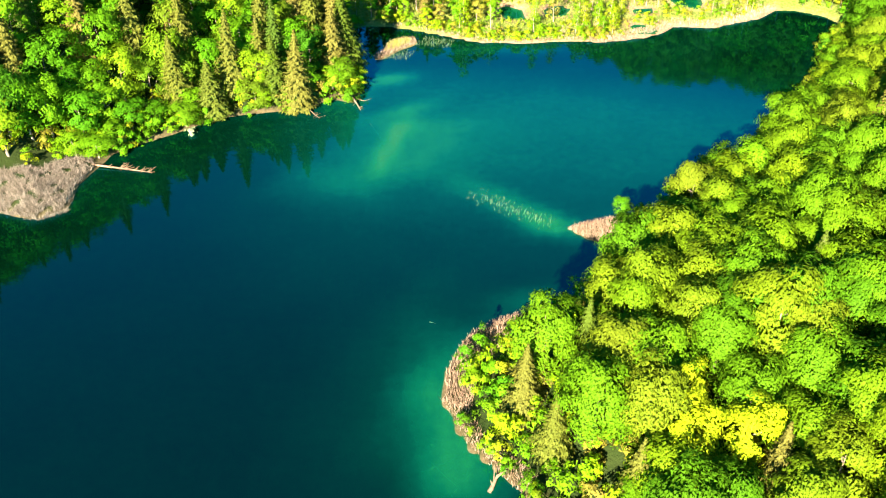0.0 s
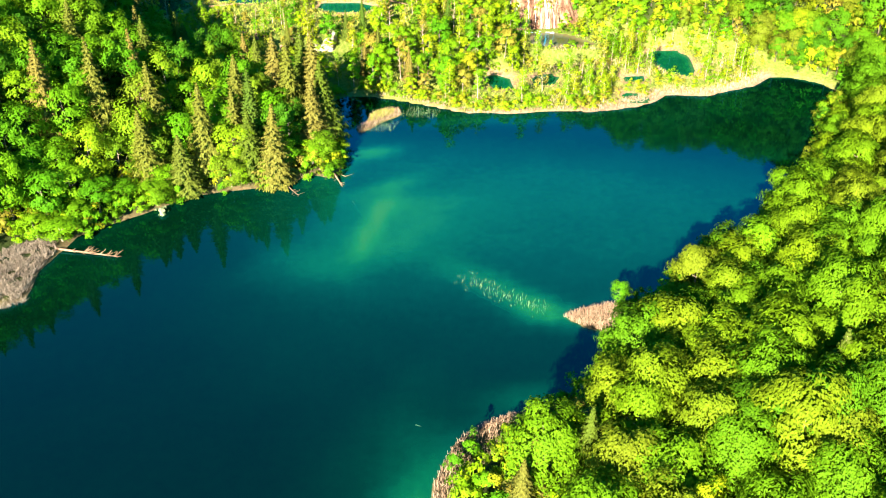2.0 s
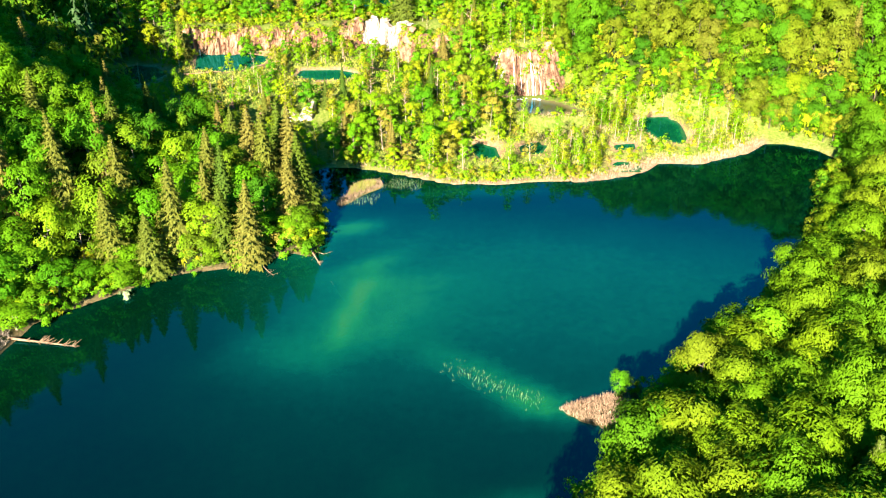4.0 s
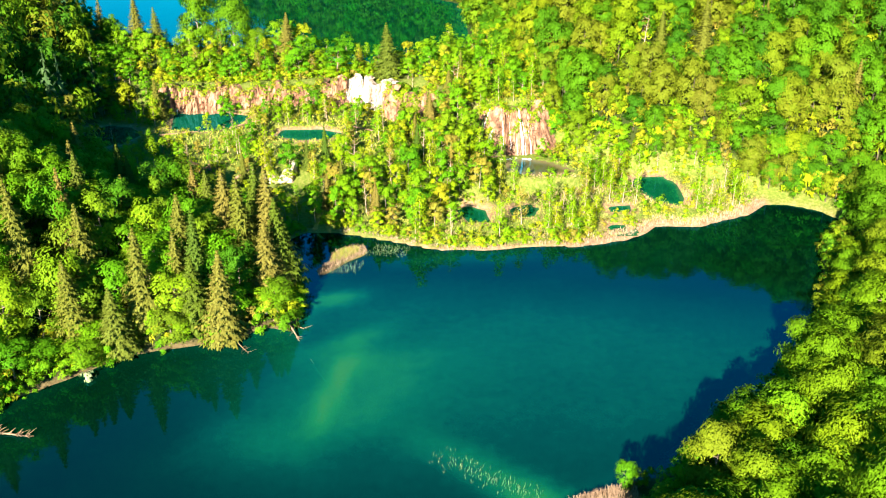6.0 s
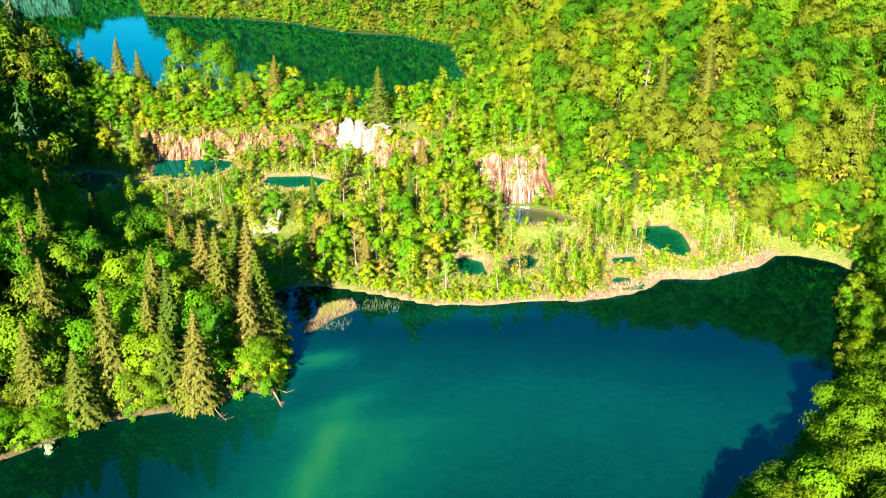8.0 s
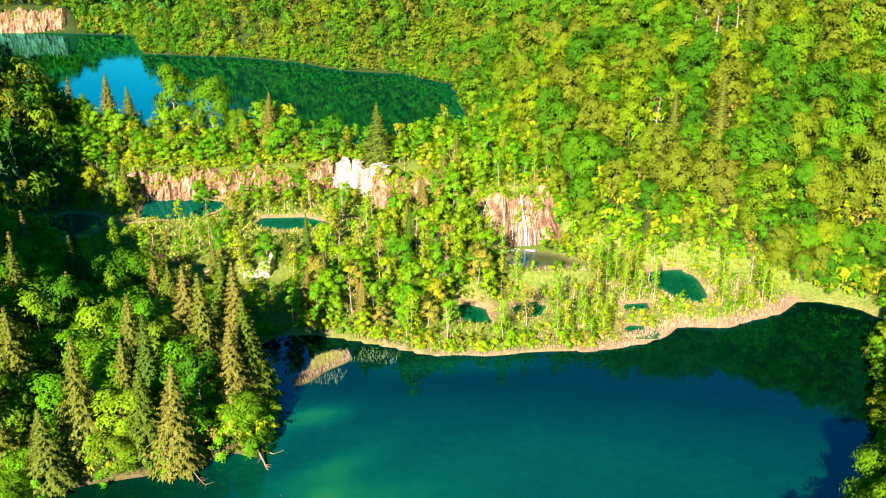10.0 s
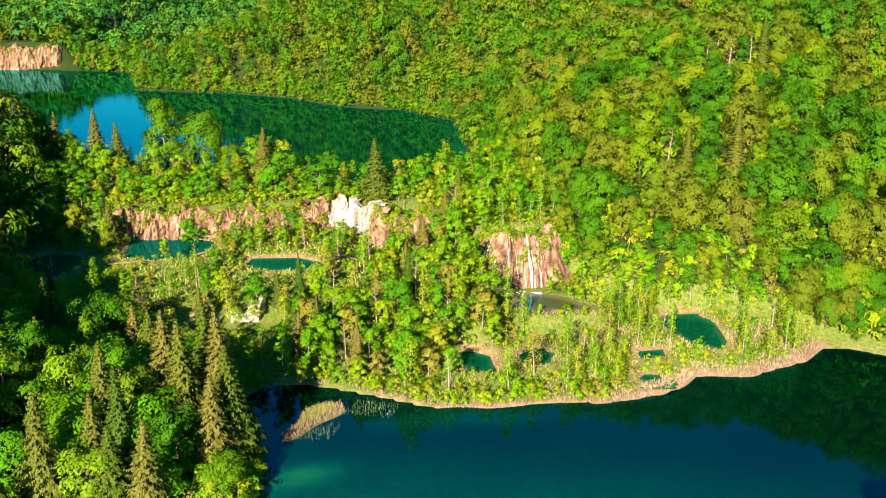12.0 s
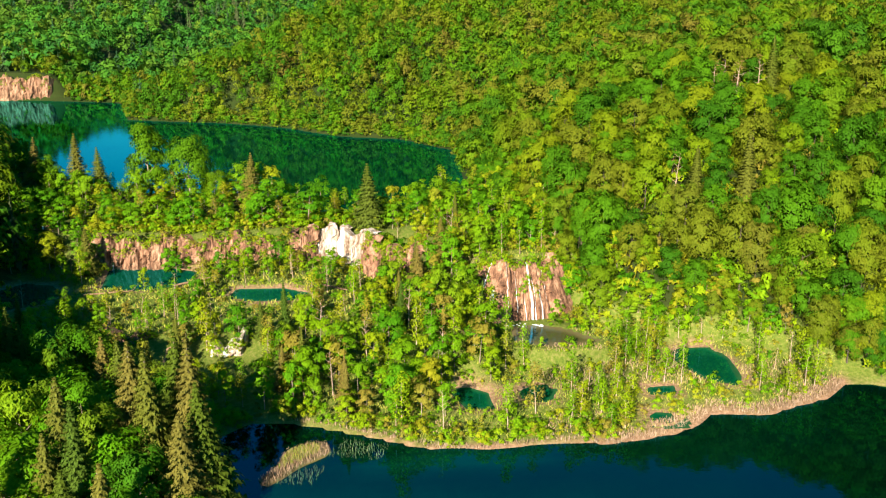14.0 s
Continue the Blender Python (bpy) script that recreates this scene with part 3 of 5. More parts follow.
def trunk_of(seed, height, radius, limbs=5, spread=3.0, sides=7, base=0.3):
    rng = np.random.default_rng(seed)
    k = np.linspace(0, 1, 6)
    bend = np.cumsum(rng.normal(0, 0.12, (6, 2)), 0) * k[:, None]
    pts = np.column_stack([bend, k * height - 0.6])
    pieces = [tube(pts, radius * (1 - 0.85 * k) * np.array([1.35, 1, 1, 1, 1, 1]), sides)]
    for i in range(limbs):
        z = height * (base + (0.9 - base) * (i + 0.5) / limbs)
        a = i * 2.4 + rng.uniform(-0.4, 0.4)
        L = spread * rng.uniform(0.7, 1.1) * (1 - 0.4 * i / limbs)
        o = np.array([math.cos(a), math.sin(a), 0.55])
        p0 = np.array([np.interp(z, pts[:, 2], pts[:, 0]), np.interp(z, pts[:, 2], pts[:, 1]), z])
        pieces.append(tube([p0, p0 + o * L * 0.5, p0 + o * L + UP * L * 0.2], [radius * 0.4, radius * 0.26, radius * 0.08], 5))
    return join(pieces)


class Kind:
    """A kind of tree: crown and trunk meshes in a few growths, shared by all its trees."""

    def __init__(self, name, category, crowns, trunks, leaf, bark_mat, height):
        self.name, self.category, self.height = name, category, height
        self.crowns = [mesh_data("crown", v, q, leaf, normals=n) for v, q, n in crowns]
        self.trunks = [mesh_data("trunk", v, q, bark_mat, True) for v, q in trunks]

    def plant(self, rng, x, y, tall, wide=None, label="", group="", lean=2.0, pick=None):
        z = level_at(x, y)
        s = tall / self.height
        w = wide or s
        tree = new(self.name)
        i = int(rng.integers(len(self.crowns))) if pick is None else pick
        for part_name, me in (("trunk", self.trunks[i % len(self.trunks)]), ("crown", self.crowns[i])):
            new(part_name, me).parent = tree
        m = pose(x, y, z, rng.uniform(-lean, lean), rng.uniform(-lean, lean), rng.uniform(0, 360))
        tree.matrix_basis = m @ Matrix.Diagonal((w, w, s, 1))
        return tagged(tree, label, self.category, group)


def plain(*seeds, **kw):
    return [broadleaf(s, **kw) for s in seeds]


beech = Kind("beech_tree", "tree", plain(1, 2, 3, 4, n=6600, size=0.60, lobes=30, spread=5.6, base=3.0, head=0.31) + plain(6, 7, n=7000, size=0.60, lobes=34, spread=6.2, base=3.0, head=0.29),
             [trunk_of(i, 12.5, 0.32) for i in range(3)], leaf_green, bark_grey, 16.0)
shore_beech = Kind("shore_beech", "tree", plain(14, 15, 16, 17, n=2500, size=0.70, lobes=22, spread=5.0, base=2.5), [trunk_of(18, 12.0, 0.3, 4)], leaf_deep, bark_grey, 16.0)
maple = Kind("maple_tree", "tree", plain(11, 12, 13, n=2500, size=0.68, lobes=22, spread=4.8, base=2.5, dome=1.1), [trunk_of(21, 12.0, 0.28)], leaf_spring, bark_grey, 16.0)
hill_beech = Kind("hillside_beech", "tree", plain(31, 32, 33, 34, 35, n=3200, size=0.66, lobes=28, spread=5.2, base=1.5, head=0.29, dome=1.15), [trunk_of(36, 12.0, 0.24, 3, sides=5)], leaf_hill, bark_dark, 16.0)
yellow_tree = Kind("yellow_maple", "tree", plain(41, 42, n=3600, size=0.58, lobes=26, spread=4.4, base=3.0), [trunk_of(43, 12.0, 0.28)], leaf_yellow, bark_grey, 16.0)
alder = Kind("alder_tree", "tree", [slender(s, 560, 0.5, spread=2.5, base=3.0) for s in (51, 52, 53, 54)], [trunk_of(s, 11.6, 0.15, 6, 1.5, 5) for s in (55, 56, 57)], leaf_terrace, bark_pale, 12.0)
bushy = Kind("terrace_tree", "tree", plain(61, 62, 63, 64, n=1100, size=0.66, lobes=20, head=0.28, height=12, spread=3.2, base=1.0, dome=1.2), [trunk_of(65, 9.5, 0.14, 4, 2.0, 5)], leaf_terrace, bark_grey, 12.0)
green_bushy = Kind("terrace_beech", "tree", plain(66, 67, 68, n=1150, size=0.68, lobes=20, head=0.28, height=12, spread=3.5, base=1.0), [trunk_of(69, 9.5, 0.18, 4, 2.0, 5)], leaf_spring, bark_grey, 12.0)
fir = Kind("spruce_tree", "tree", [spruce(s) for s in (71, 72, 73)], [trunk_of(74, 23.0, 0.3, 0)], leaf_needle, bark_grey, 24.0)
old_fir = Kind("old_spruce", "tree", [spruce(s, spread=6.0, arms=15, steps=10) for s in (75, 76)], [trunk_of(77, 23.0, 0.34, 0)], leaf_golden, bark_grey, 24.0)
snag = Kind("bare_tree", "tree", [slender(s, 34, 0.45, spread=1.6) for s in (81, 82)], [trunk_of(s, 11.8, 0.17, 9, 1.7, 5) for s in (83, 84)], leaf_brown, bark_pale, 12.0)


def shrub_mesh(seed, n, size):
    return broadleaf(seed, n, size, 7, 3.2, 1.9, 0.1)


shrub_meshes = {m.name: [mesh_data("foliage", v, q, m, normals=n) for v, q, n in (shrub_mesh(s, 420, 0.42) for s in (91, 92, 93))] for m in (leaf_green, leaf_spring, leaf_white, leaf_brown)}


def shrub(rng, x, y, size, mat, label, group="shrubs", z=None):
    z = level_at(x, y) if z is None else z
    ob = new("shrub", shrub_meshes[mat.name][int(rng.integers(3))])
    ob.matrix_basis = pose(x, y, z - 0.1, 0, 0, rng.uniform(0, 360)) @ Matrix.Diagonal((size, size, size * rng.uniform(0.8, 1.2), 1))
    return tagged(ob, label, "shrub", group)


def thicket(name, label, xs, ys, rng, low, high, mat, n=230, size=0.5, zs=None):
    """Low bushes too many to count, joined."""
    models = [shrub_mesh(s, n, size) for s in (94, 95, 96)]
    zs = land(np.asarray(xs), np.asarray(ys))[0] if zs is None else zs
    vs, qs, ns, ts, k = [], [], [], [], 0
    for a, b, z in zip(xs, ys, zs):
        v, q, nn = models[int(rng.integers(3))]
        s, t = rng.uniform(low, high), rng.uniform(0, 6.28)
        c, w = math.cos(t), math.sin(t)
        p = np.stack([(v[:, 0] * c - v[:, 1] * w) * s + a, (v[:, 0] * w + v[:, 1] * c) * s + b, v[:, 2] * s * rng.uniform(0.8, 1.2) + z - 0.1], 1)
        ns.append(np.stack([nn[:, 0] * c - nn[:, 1] * w, nn[:, 0] * w + nn[:, 1] * c, nn[:, 2]], 1))
        vs.append(p), qs.append(q + k), ts.append(np.full(len(p), rng.random()))
        k += len(p)
    ob = link_mesh(name, np.concatenate(vs), np.concatenate(qs), mat, attrs={"tint": np.concatenate(ts)}, normals=np.concatenate(ns))
    return tagged(ob, label, "undergrowth", kind="stuff")


def scatter(rng, x0, x1, y0, y1, step, jitter=0.42):
    x, y = np.meshgrid(np.arange(x0, x1, step), np.arange(y0, y1, step))
    x = x + (np.arange(x.shape[0])[:, None] % 2) * step / 2
    x, y = x.ravel(), y.ravel()
    return x + rng.uniform(-jitter, jitter, x.size) * step, y + rng.uniform(-jitter, jitter, x.size) * step


def fields(x, y):
    """Height and the distances that tell one stretch of the place from another."""
    h, turf, sand, d1 = land(x, y)
    d2, _ = sd(UPPER, x, y)
    dh, _ = sd(HILL, x, y)
    dp = np.full(x.shape, 99.0)
    for outline, level, kind in PONDS:
        dp = np.minimum(dp, sd(outline, x, y)[0])
    return h, d1, d2, -dh, foot_left(y) - x, dp


# the wooded shore that the flight begins beside
rng = np.random.default_rng(5)
SPECIAL = [(14.2, 104), (24.3, 110.5), (18.2, 96), (36.7, 87.5), (44.2, 86.5), (37.4, 94)]
x, y = scatter(rng, 0, 160, 62, 268, 8.0)
h, d1, d2, dh, dl, dp = fields(x, y)
ok = (d1 > np.where((x < 34) & (y < 146) & (y > 98), 8.5, 4.2)) & (y < 252 + (x > 118) * 16) & (x < 34 + 0.52 * y) & (dh < 4) & ~((x < 42) & (y > 149) & (y < 167)) & ~((x < 29) & (y > 113) & (y < 143))
for a, b in SPECIAL:
    ok &= np.hypot(x - a, y - b) > 5.0
for a, b, d in zip(x[ok], y[ok], d1[ok]):
    edge = d < 7
    tall = (rng.uniform(10, 14) if a > 46 else rng.uniform(7, 11)) if edge else rng.uniform(13, 19.5)
    wide = (rng.uniform(0.62, 0.8) if edge else rng.uniform(0.9, 1.22))
    if rng.random() < (0.2 if edge else 0.06):
        maple.plant(rng, a, b, tall, wide, "bright spring-green maple in the lakeside wood", "lakeside wood")
    elif rng.random() < 0.03:
        fir.plant(rng, a, b, tall + 3, wide * 0.8, "olive-brown spruce among the beeches", "lakeside spruces")
    else:
        beech.plant(rng, a, b, tall, wide, "leafy green beech with a broad drooping crown", "lakeside wood")
for a, b, t in [(14.2, 104, 15), (24.3, 110.5, 15), (18.2, 96, 13), (29.2, 85.5, 16), (47, 82, 16.5), (16.5, 109.5, 13)]:
    old_fir.plant(rng, a, b, t, 0.74, "golden-olive spruce standing over the lakeside wood", "lakeside spruces")
for a, b, t in [(36.7, 88.5, 16.5), (44.2, 87.3, 16.5), (37.4, 95, 15)]:
    yellow_tree.plant(rng, a, b, t, 0.95 if b < 92 else 0.7, "bright yellow-leaved maple in the green wood", "yellow maples")
maple.plant(rng, 40, 162.5, 6.5, 0.42, "small round maple at the foot of the reed spit", "lakeside wood")

x, y = scatter(rng, 0, 130, 72, 250, 3.9)
h, d1, d2, dh, dl, dp = fields(x, y)
ok = (d1 > np.where((x < 26) & (y < 138) & (y > 100), 4.5, 1.5)) & (d1 < np.where(y < 130, 60, 26)) & (x < 30 + 0.5 * y) & ~((x < 42) & (y > 149) & (y < 167))
thicket("point_scrub", "bright green undergrowth on the wooded point", x[ok], y[ok], rng, 0.9, 1.7, leaf_thicket)

# the wood on the opposite shore
x, y = scatter(rng, -175, -16, 150, 300, 6.3)
h, d1, d2, dh, dl, dp = fields(x, y)
ok = (d1 > 1.0) & (y < np.interp(x, [-175, -60, -30, -16], [300, 288, 266, 262])) & (x > -24 - 0.56 * y) & ~((x < -78) & (y < 182) & (d1 < 11)) & (dp > 2)
FIRS = [(-36, 208 + 8, 21), (-53, 219, 24), (-77, 221, 26), (-42, 219, 17), (-57, 211, 16), (-66, 213, 20), (-66, 226, 24), (-47, 233, 22), (-88, 214, 23)]
GROUP = [(-34, 240, 26), (-28, 244, 28), (-39, 246, 25), (-25, 238, 23), (-32, 251, 27), (-28, 233, 19)]
for a, b, t in FIRS:
    ok &= np.hypot(x - a, y - b) > 3.6
for a, b, t in GROUP:
    ok &= np.hypot(x - a, y - b) > 5.0
for a, b, d in zip(x[ok], y[ok], d1[ok]):
    edge = d < 6
    tall = rng.uniform(6, 10) if edge else rng.uniform(12, 18)
    pick = rng.random()
    if pick < 0.10 and not edge:
        fir.plant(rng, a, b, tall + 5, 0.95, "brownish-olive spruce in the shaded wood", "far-shore spruces")
    elif pick < np.interp(a, [-60, -30], [0.40, 0.66]):
        maple.plant(rng, a, b, tall, rng.uniform(0.9, 1.2) * (0.8 if edge else 1), "light green maple on the opposite shore", "far-shore wood")
    else:
        shore_beech.plant(rng, a, b, tall, rng.uniform(0.9, 1.2) * (0.8 if edge else 1), "deep green beech on the opposite shore", "far-shore wood")
for a, b, t in FIRS:
    (old_fir if rng.random() < 0.5 else fir).plant(rng, a, b, t, rng.uniform(1.05, 1.25), "tall olive-brown spruce on the opposite shore", "far-shore spruces")
for a, b, t in GROUP:
    old_fir.plant(rng, a, b, t, 1.2, "tall brownish spruce in a close group by the cove", "cove spruces")

x, y = scatter(rng, -110, -18, 186, 262, 3.6)
h, d1, d2, dh, dl, dp = fields(x, y)
ok = (d1 > 0.8) & (d1 < 15) & (x > -24 - 0.5 * y) & ~((x < -79) & (y < 189))
thicket("undergrowth", "leafy undergrowth in the lakeside wood", x[ok], y[ok], rng, 0.8, 1.6, leaf_thicket)

x, y = scatter(rng, -128, -80, 176, 200, 3.4)
d1 = sd(LAKE, x, y)[0]
ok = (d1 > 2) & (y > np.interp(x, [-128, -104, -92, -86, -80], [179, 180, 183, 189, 191]))
thicket("reed_bed_scrub", "green bushes behind the reed bed", x[ok], y[ok], rng, 0.9, 1.7, leaf_thicket)

# terraces between the two lakes
x, y = scatter(rng, -112, 100, 259, 404, 4.8)
h, d1, d2, dh, dl, dp = fields(x, y)
ok = (d1 > 1.5) & (d2 > 1.5) & (dh < 1) & (dp > 0.8) & (x > -30 - 0.3 * y) & (dl < 8) & (y > np.interp(x, [-112, -60, -30, -16], [300, 288, 266, 262]))
ok &= ~((y > 350) & (y < 363) & (x < 2) & (x > -83)) & ~((y > 309) & (y < 325) & (x > 27)) & ~((y > 333) & (y < 348) & (x > -2) & (x < 20))
open_marsh = (x > 30) & (y < 310)
shelf = (x < 2) & (y > 304) & (y < 354)
ok &= ~(shelf & (rng.random(x.size) < 0.2)) & ~(open_marsh & (rng.random(x.size) < 0.10))
for outline, level, kind in PONDS:
    px, py = [p[0] for p in outline], [p[1] for p in outline]
    k = (sum(px) / len(px) - 4) / (sum(py) / len(py) - 85)
    u = x + k * (min(py) - y)
    ok &= ~((u > min(px) - 1) & (u < max(px) + 1) & (y < max(py)) & (y > min(py) - (15 if level > 7 else 15)) & (rng.random(x.size) < (0.8 if level > 7 else 0.92)))
for x0, x1, y0 in [(-69, -45, 303), (-40, -24, 297.5)]:
    ok &= ~((x + 0.22 * (y0 - y) * (x < -40) > x0) & (x < x1 + 2) & (y < y0) & (y > y0 - 17))
for a, b, om, sh in zip(x[ok], y[ok], open_marsh[ok], shelf[ok]):
    pick = rng.random()
    if om or sh:
        if sh and pick < 0.45:
            tall = rng.uniform(4.5, 8.5)
            (bushy if pick < 0.22 else green_bushy).plant(rng, a, b, tall, tall / 12 * rng.uniform(0.8, 1.2), "leafy young tree on the upper ledge", "terrace trees")
        elif pick < 0.62:
            alder.plant(rng, a, b, rng.uniform(6, 11.5), rng.uniform(0.65, 1.05), "slender pale-trunked alder on the marshy terrace", "terrace trees")
        elif pick < 0.82:
            snag.plant(rng, a, b, rng.uniform(5, 9), rng.uniform(0.6, 0.9), "nearly bare greyish tree on the marshy terrace", "bare trees")
        else:
            shrub(rng, a, b, rng.uniform(0.5, 0.9), leaf_spring, "yellow-green willow shrub on the marsh")
    elif b > 360:
        tall = rng.uniform(4, 7.5) if rng.random() < 0.7 else rng.uniform(8, 12)
        kind = alder if pick < 0.18 else green_bushy if pick < 0.78 else bushy
        tall += rng.uniform(0, 2) * (pick > 0.5)
        kind.plant(rng, a, b, tall, tall / 12 * rng.uniform(1.0, 1.4), "green tree on the rocky barrier above the falls", "barrier trees")
    elif pick < 0.06:
        fir.plant(rng, a, b, rng.uniform(9, 14), 0.45, "young brownish spruce on the terrace slope", "terrace spruces")
    else:
        tall = rng.uniform(6.5, 12.5)
        kind = alder if pick < 0.26 else snag if pick < 0.32 else green_bushy if pick < 0.58 else bushy
        kind.plant(rng, a, b, tall, tall / 12 * rng.uniform(0.9, 1.25), "leafy spring-green tree on the terrace slope", "terrace trees")
x, y = scatter(rng, 12, 112, 259, 332, 3.4)
h, d1, d2, dh, dl, dp = fields(x, y)
ok = ((y < 314) | (x > 47)) & (d1 > 2.8) & (dp > 0.9) & (dh < 3) & (rng.random(x.size) < 0.9)
thicket("marsh_scrub", "low yellow-green willow scrub on the marsh", x[ok], y[ok], rng, 0.35, 0.9, leaf_thicket)
x, y = scatter(rng, -112, 26, 300, 362, 3.6)
h, d1, d2, dh, dl, dp = fields(x, y)
ok = (dp > 0.6) & (dl < 14) & (rng.random(x.size) < 0.5)
more_x, more_y = scatter(rng, -100, 30, 364, 404, 3.8)
e2 = sd(UPPER, more_x, more_y)[0]
keep = (e2 > 0.5) & (rng.random(more_x.size) < 0.6)
brow_x, brow_y = scatter(rng, -82, 52, 330, 373, 1.9)
brow = np.interp(brow_x, [-82, -56, -16, -7, 2, 4, 14, 21, 30, 34, 48, 52], [363.5, 363.5, 363.5, 366, 361, 352, 345, 348, 331, 325, 327, 333])
edge = (brow_y > brow - 1.2) & (brow_y < brow + 7)
thicket("brow_scrub", "dense green bushes along the brow of the cliffs", brow_x[edge], brow_y[edge], rng, 0.7, 1.35, leaf_thicket, 150, 0.5)
thicket("barrier_scrub", "green undergrowth on the barrier between the lakes", more_x[keep], more_y[keep], rng, 0.5, 1.1, leaf_thicket)
low_x, low_y = scatter(rng, 36, 170, 270, 400, 4.6)
hd, e1, e2, eh, el, ep = fields(low_x, low_y)
keep = (eh > 0.3) & (e1 > 1) & (ep > 0.6)
thicket("hill_scrub", "green undergrowth of the hillside wood", low_x[keep], low_y[keep], rng, 1.2, 2.2, leaf_thicket, 130, 0.66)
rim_x, rim_y = scatter(rng, -160, 60, 395, 690, 2.6)
e2 = sd(UPPER, rim_x, rim_y)[0]
keep = (e2 > -0.3) & (e2 < 5.0) & (rim_y > 440) & (rim_x > -60 - 0.5 * rim_y)
thicket("rim_scrub", "green bushes hanging over the upper lake's edge", rim_x[keep], rim_y[keep], rng, 0.8, 1.4, leaf_woods, 110, 0.75)
bank_x, bank_y = scatter(rng, 45, 66, 306, 330, 2.8)
hd, e1, e2, eh, el, ep = fields(bank_x, bank_y)
keep = (ep > 1.0) & (eh < 4) & (bank_x > 46 + 0.2 * (bank_y - 306)) & (rng.random(bank_x.size) < 0.7)
thicket("bank_scrub", "light green bushes on the bank beside the fall", bank_x[keep], bank_y[keep], rng, 0.5, 1.15, leaf_thicket)
head_x, head_y = scatter(rng, -206, -122, 652, 700, 3.4)
e2 = sd(UPPER, head_x, head_y)[0]
keep = (e2 > 0.2) & ((head_x > -188) | (head_y > 690))
thicket("head_scrub", "green bushes at the head of the upper lake", head_x[keep], head_y[keep], rng, 1.4, 2.6, leaf_woods, 110, 0.8)
gap_x, gap_y = scatter(rng, 108, 127, 361, 378, 2.6)
thicket("gap_scrub", "bright green saplings in a gap of the hillside wood", gap_x, gap_y, rng, 0.6, 1.0, leaf_thicket)
foot_x, foot_y = scatter(rng, -82, 4, 349, 358, 3.0)
keep = (rng.random(foot_x.size) < 0.42) & (sd(PONDS[6][0], foot_x, foot_y)[0] > 0.5)
thicket("cliff_scrub", "fresh green bushes before the foot of the cliffs", foot_x[keep], foot_y[keep], rng, 0.6, 1.4, leaf_thicket)
thicket("ledge_scrub", "low green scrub on the ledges under the cliffs", x[ok], y[ok], rng, 0.35, 0.8, leaf_thicket)
for a, b, t, w in [(-70, 393, 24, 1.2), (-56.5, 388, 21, 1.15), (-48, 384, 12, 0.7), (-103, 396, 14, 0.7)]:
    beech.plant(rng, a, b, t, w, "tall green beech standing above the barrier", "barrier trees")
for a, b, t, w in [(-36.6, 384, 17, 0.8), (1, 364, 20, 1.0), (-94.5, 398, 21, 0.85), (-86, 394, 17, 0.75), (-78, 350, 14, 0.6), (-108, 398, 20, 0.7), (20, 330, 13, 0.6), (5, 332, 12, 0.55), (14, 322, 12, 0.55)]:
    fir.plant(rng, a, b, t, w * 1.3, "pointed brownish spruce on the barrier", "barrier spruces")

for a, b, t in [(-81, 353, 9), (-77.5, 355, 8), (-79, 348, 7.5), (-57, 355.5, 8), (-54.5, 353.5, 6.5), (-25, 353.5, 8.5), (-22, 351, 7), (-39, 352, 5.5)]:
    green_bushy.plant(rng, a, b, t, t / 12 * 1.1, "leafy green tree before the foot of the cliffs", "terrace trees")

# ---- the steep wood behind: the nearest trees singly ----
x, y = scatter(rng, -150, 400, 222, 760, 7.0, 0.38)
h, d1, d2, dh, dl, dp = fields(x, y)
clearing = np.hypot((x - 117) / 9, (y - 371) / 10) < 1
ok = (dh > 0.6) & (d2 > 0.8) & (d1 > 2) & (x < 34 + 0.53 * y) & ~clearing
ok &= dh < 230
near = ok & (y < 392) & (x < 150)
for a, b, d in zip(x[near], y[near], dh[near]):
    tall = rng.uniform(7, 11) if d < 8 else rng.uniform(11, 21)
    kind = bushy if d < 8 and rng.random() < 0.6 else old_fir if rng.random() < 0.03 else hill_beech
    kind.plant(rng, a, b, tall, tall / kind.height * rng.uniform(0.78, 1.05), "green beech on the steep hillside above the marsh", "hillside wood")

x2, y2 = scatter(rng, 30, 150, 270, 420, 4.8)
h2, e1, e2, eh, el, ep = fields(x2, y2)
foot = (eh > 0.2) & (eh < 12) & (e1 > 1) & (e2 > 0.8) & (ep > 0.6)
for a, b in zip(x2[foot], y2[foot]):
    if rng.random() < 0.55:
        tall = rng.uniform(8, 15)
        hill_beech.plant(rng, a, b, tall, tall / 16 * rng.uniform(0.75, 1.0), "tall spring-green beech at the foot of the hill", "hill-foot trees")
    else:
        green_bushy.plant(rng, a, b, rng.uniform(5, 9), rng.uniform(0.7, 1.0), "leafy spring-green tree at the foot of the hill", "hill-foot trees")


for a, b, t in [(113, 289, 9), (119, 287, 11), (125, 285, 10), (131, 281, 11), (117, 294, 13), (124, 293, 14), (131, 289, 13), (137, 284, 13), (111, 296, 12), (121, 300, 14), (129, 298, 15)]:
    hill_beech.plant(rng, a, b, t, t / 15, "green beech leaning over the lake corner", "hillside wood")


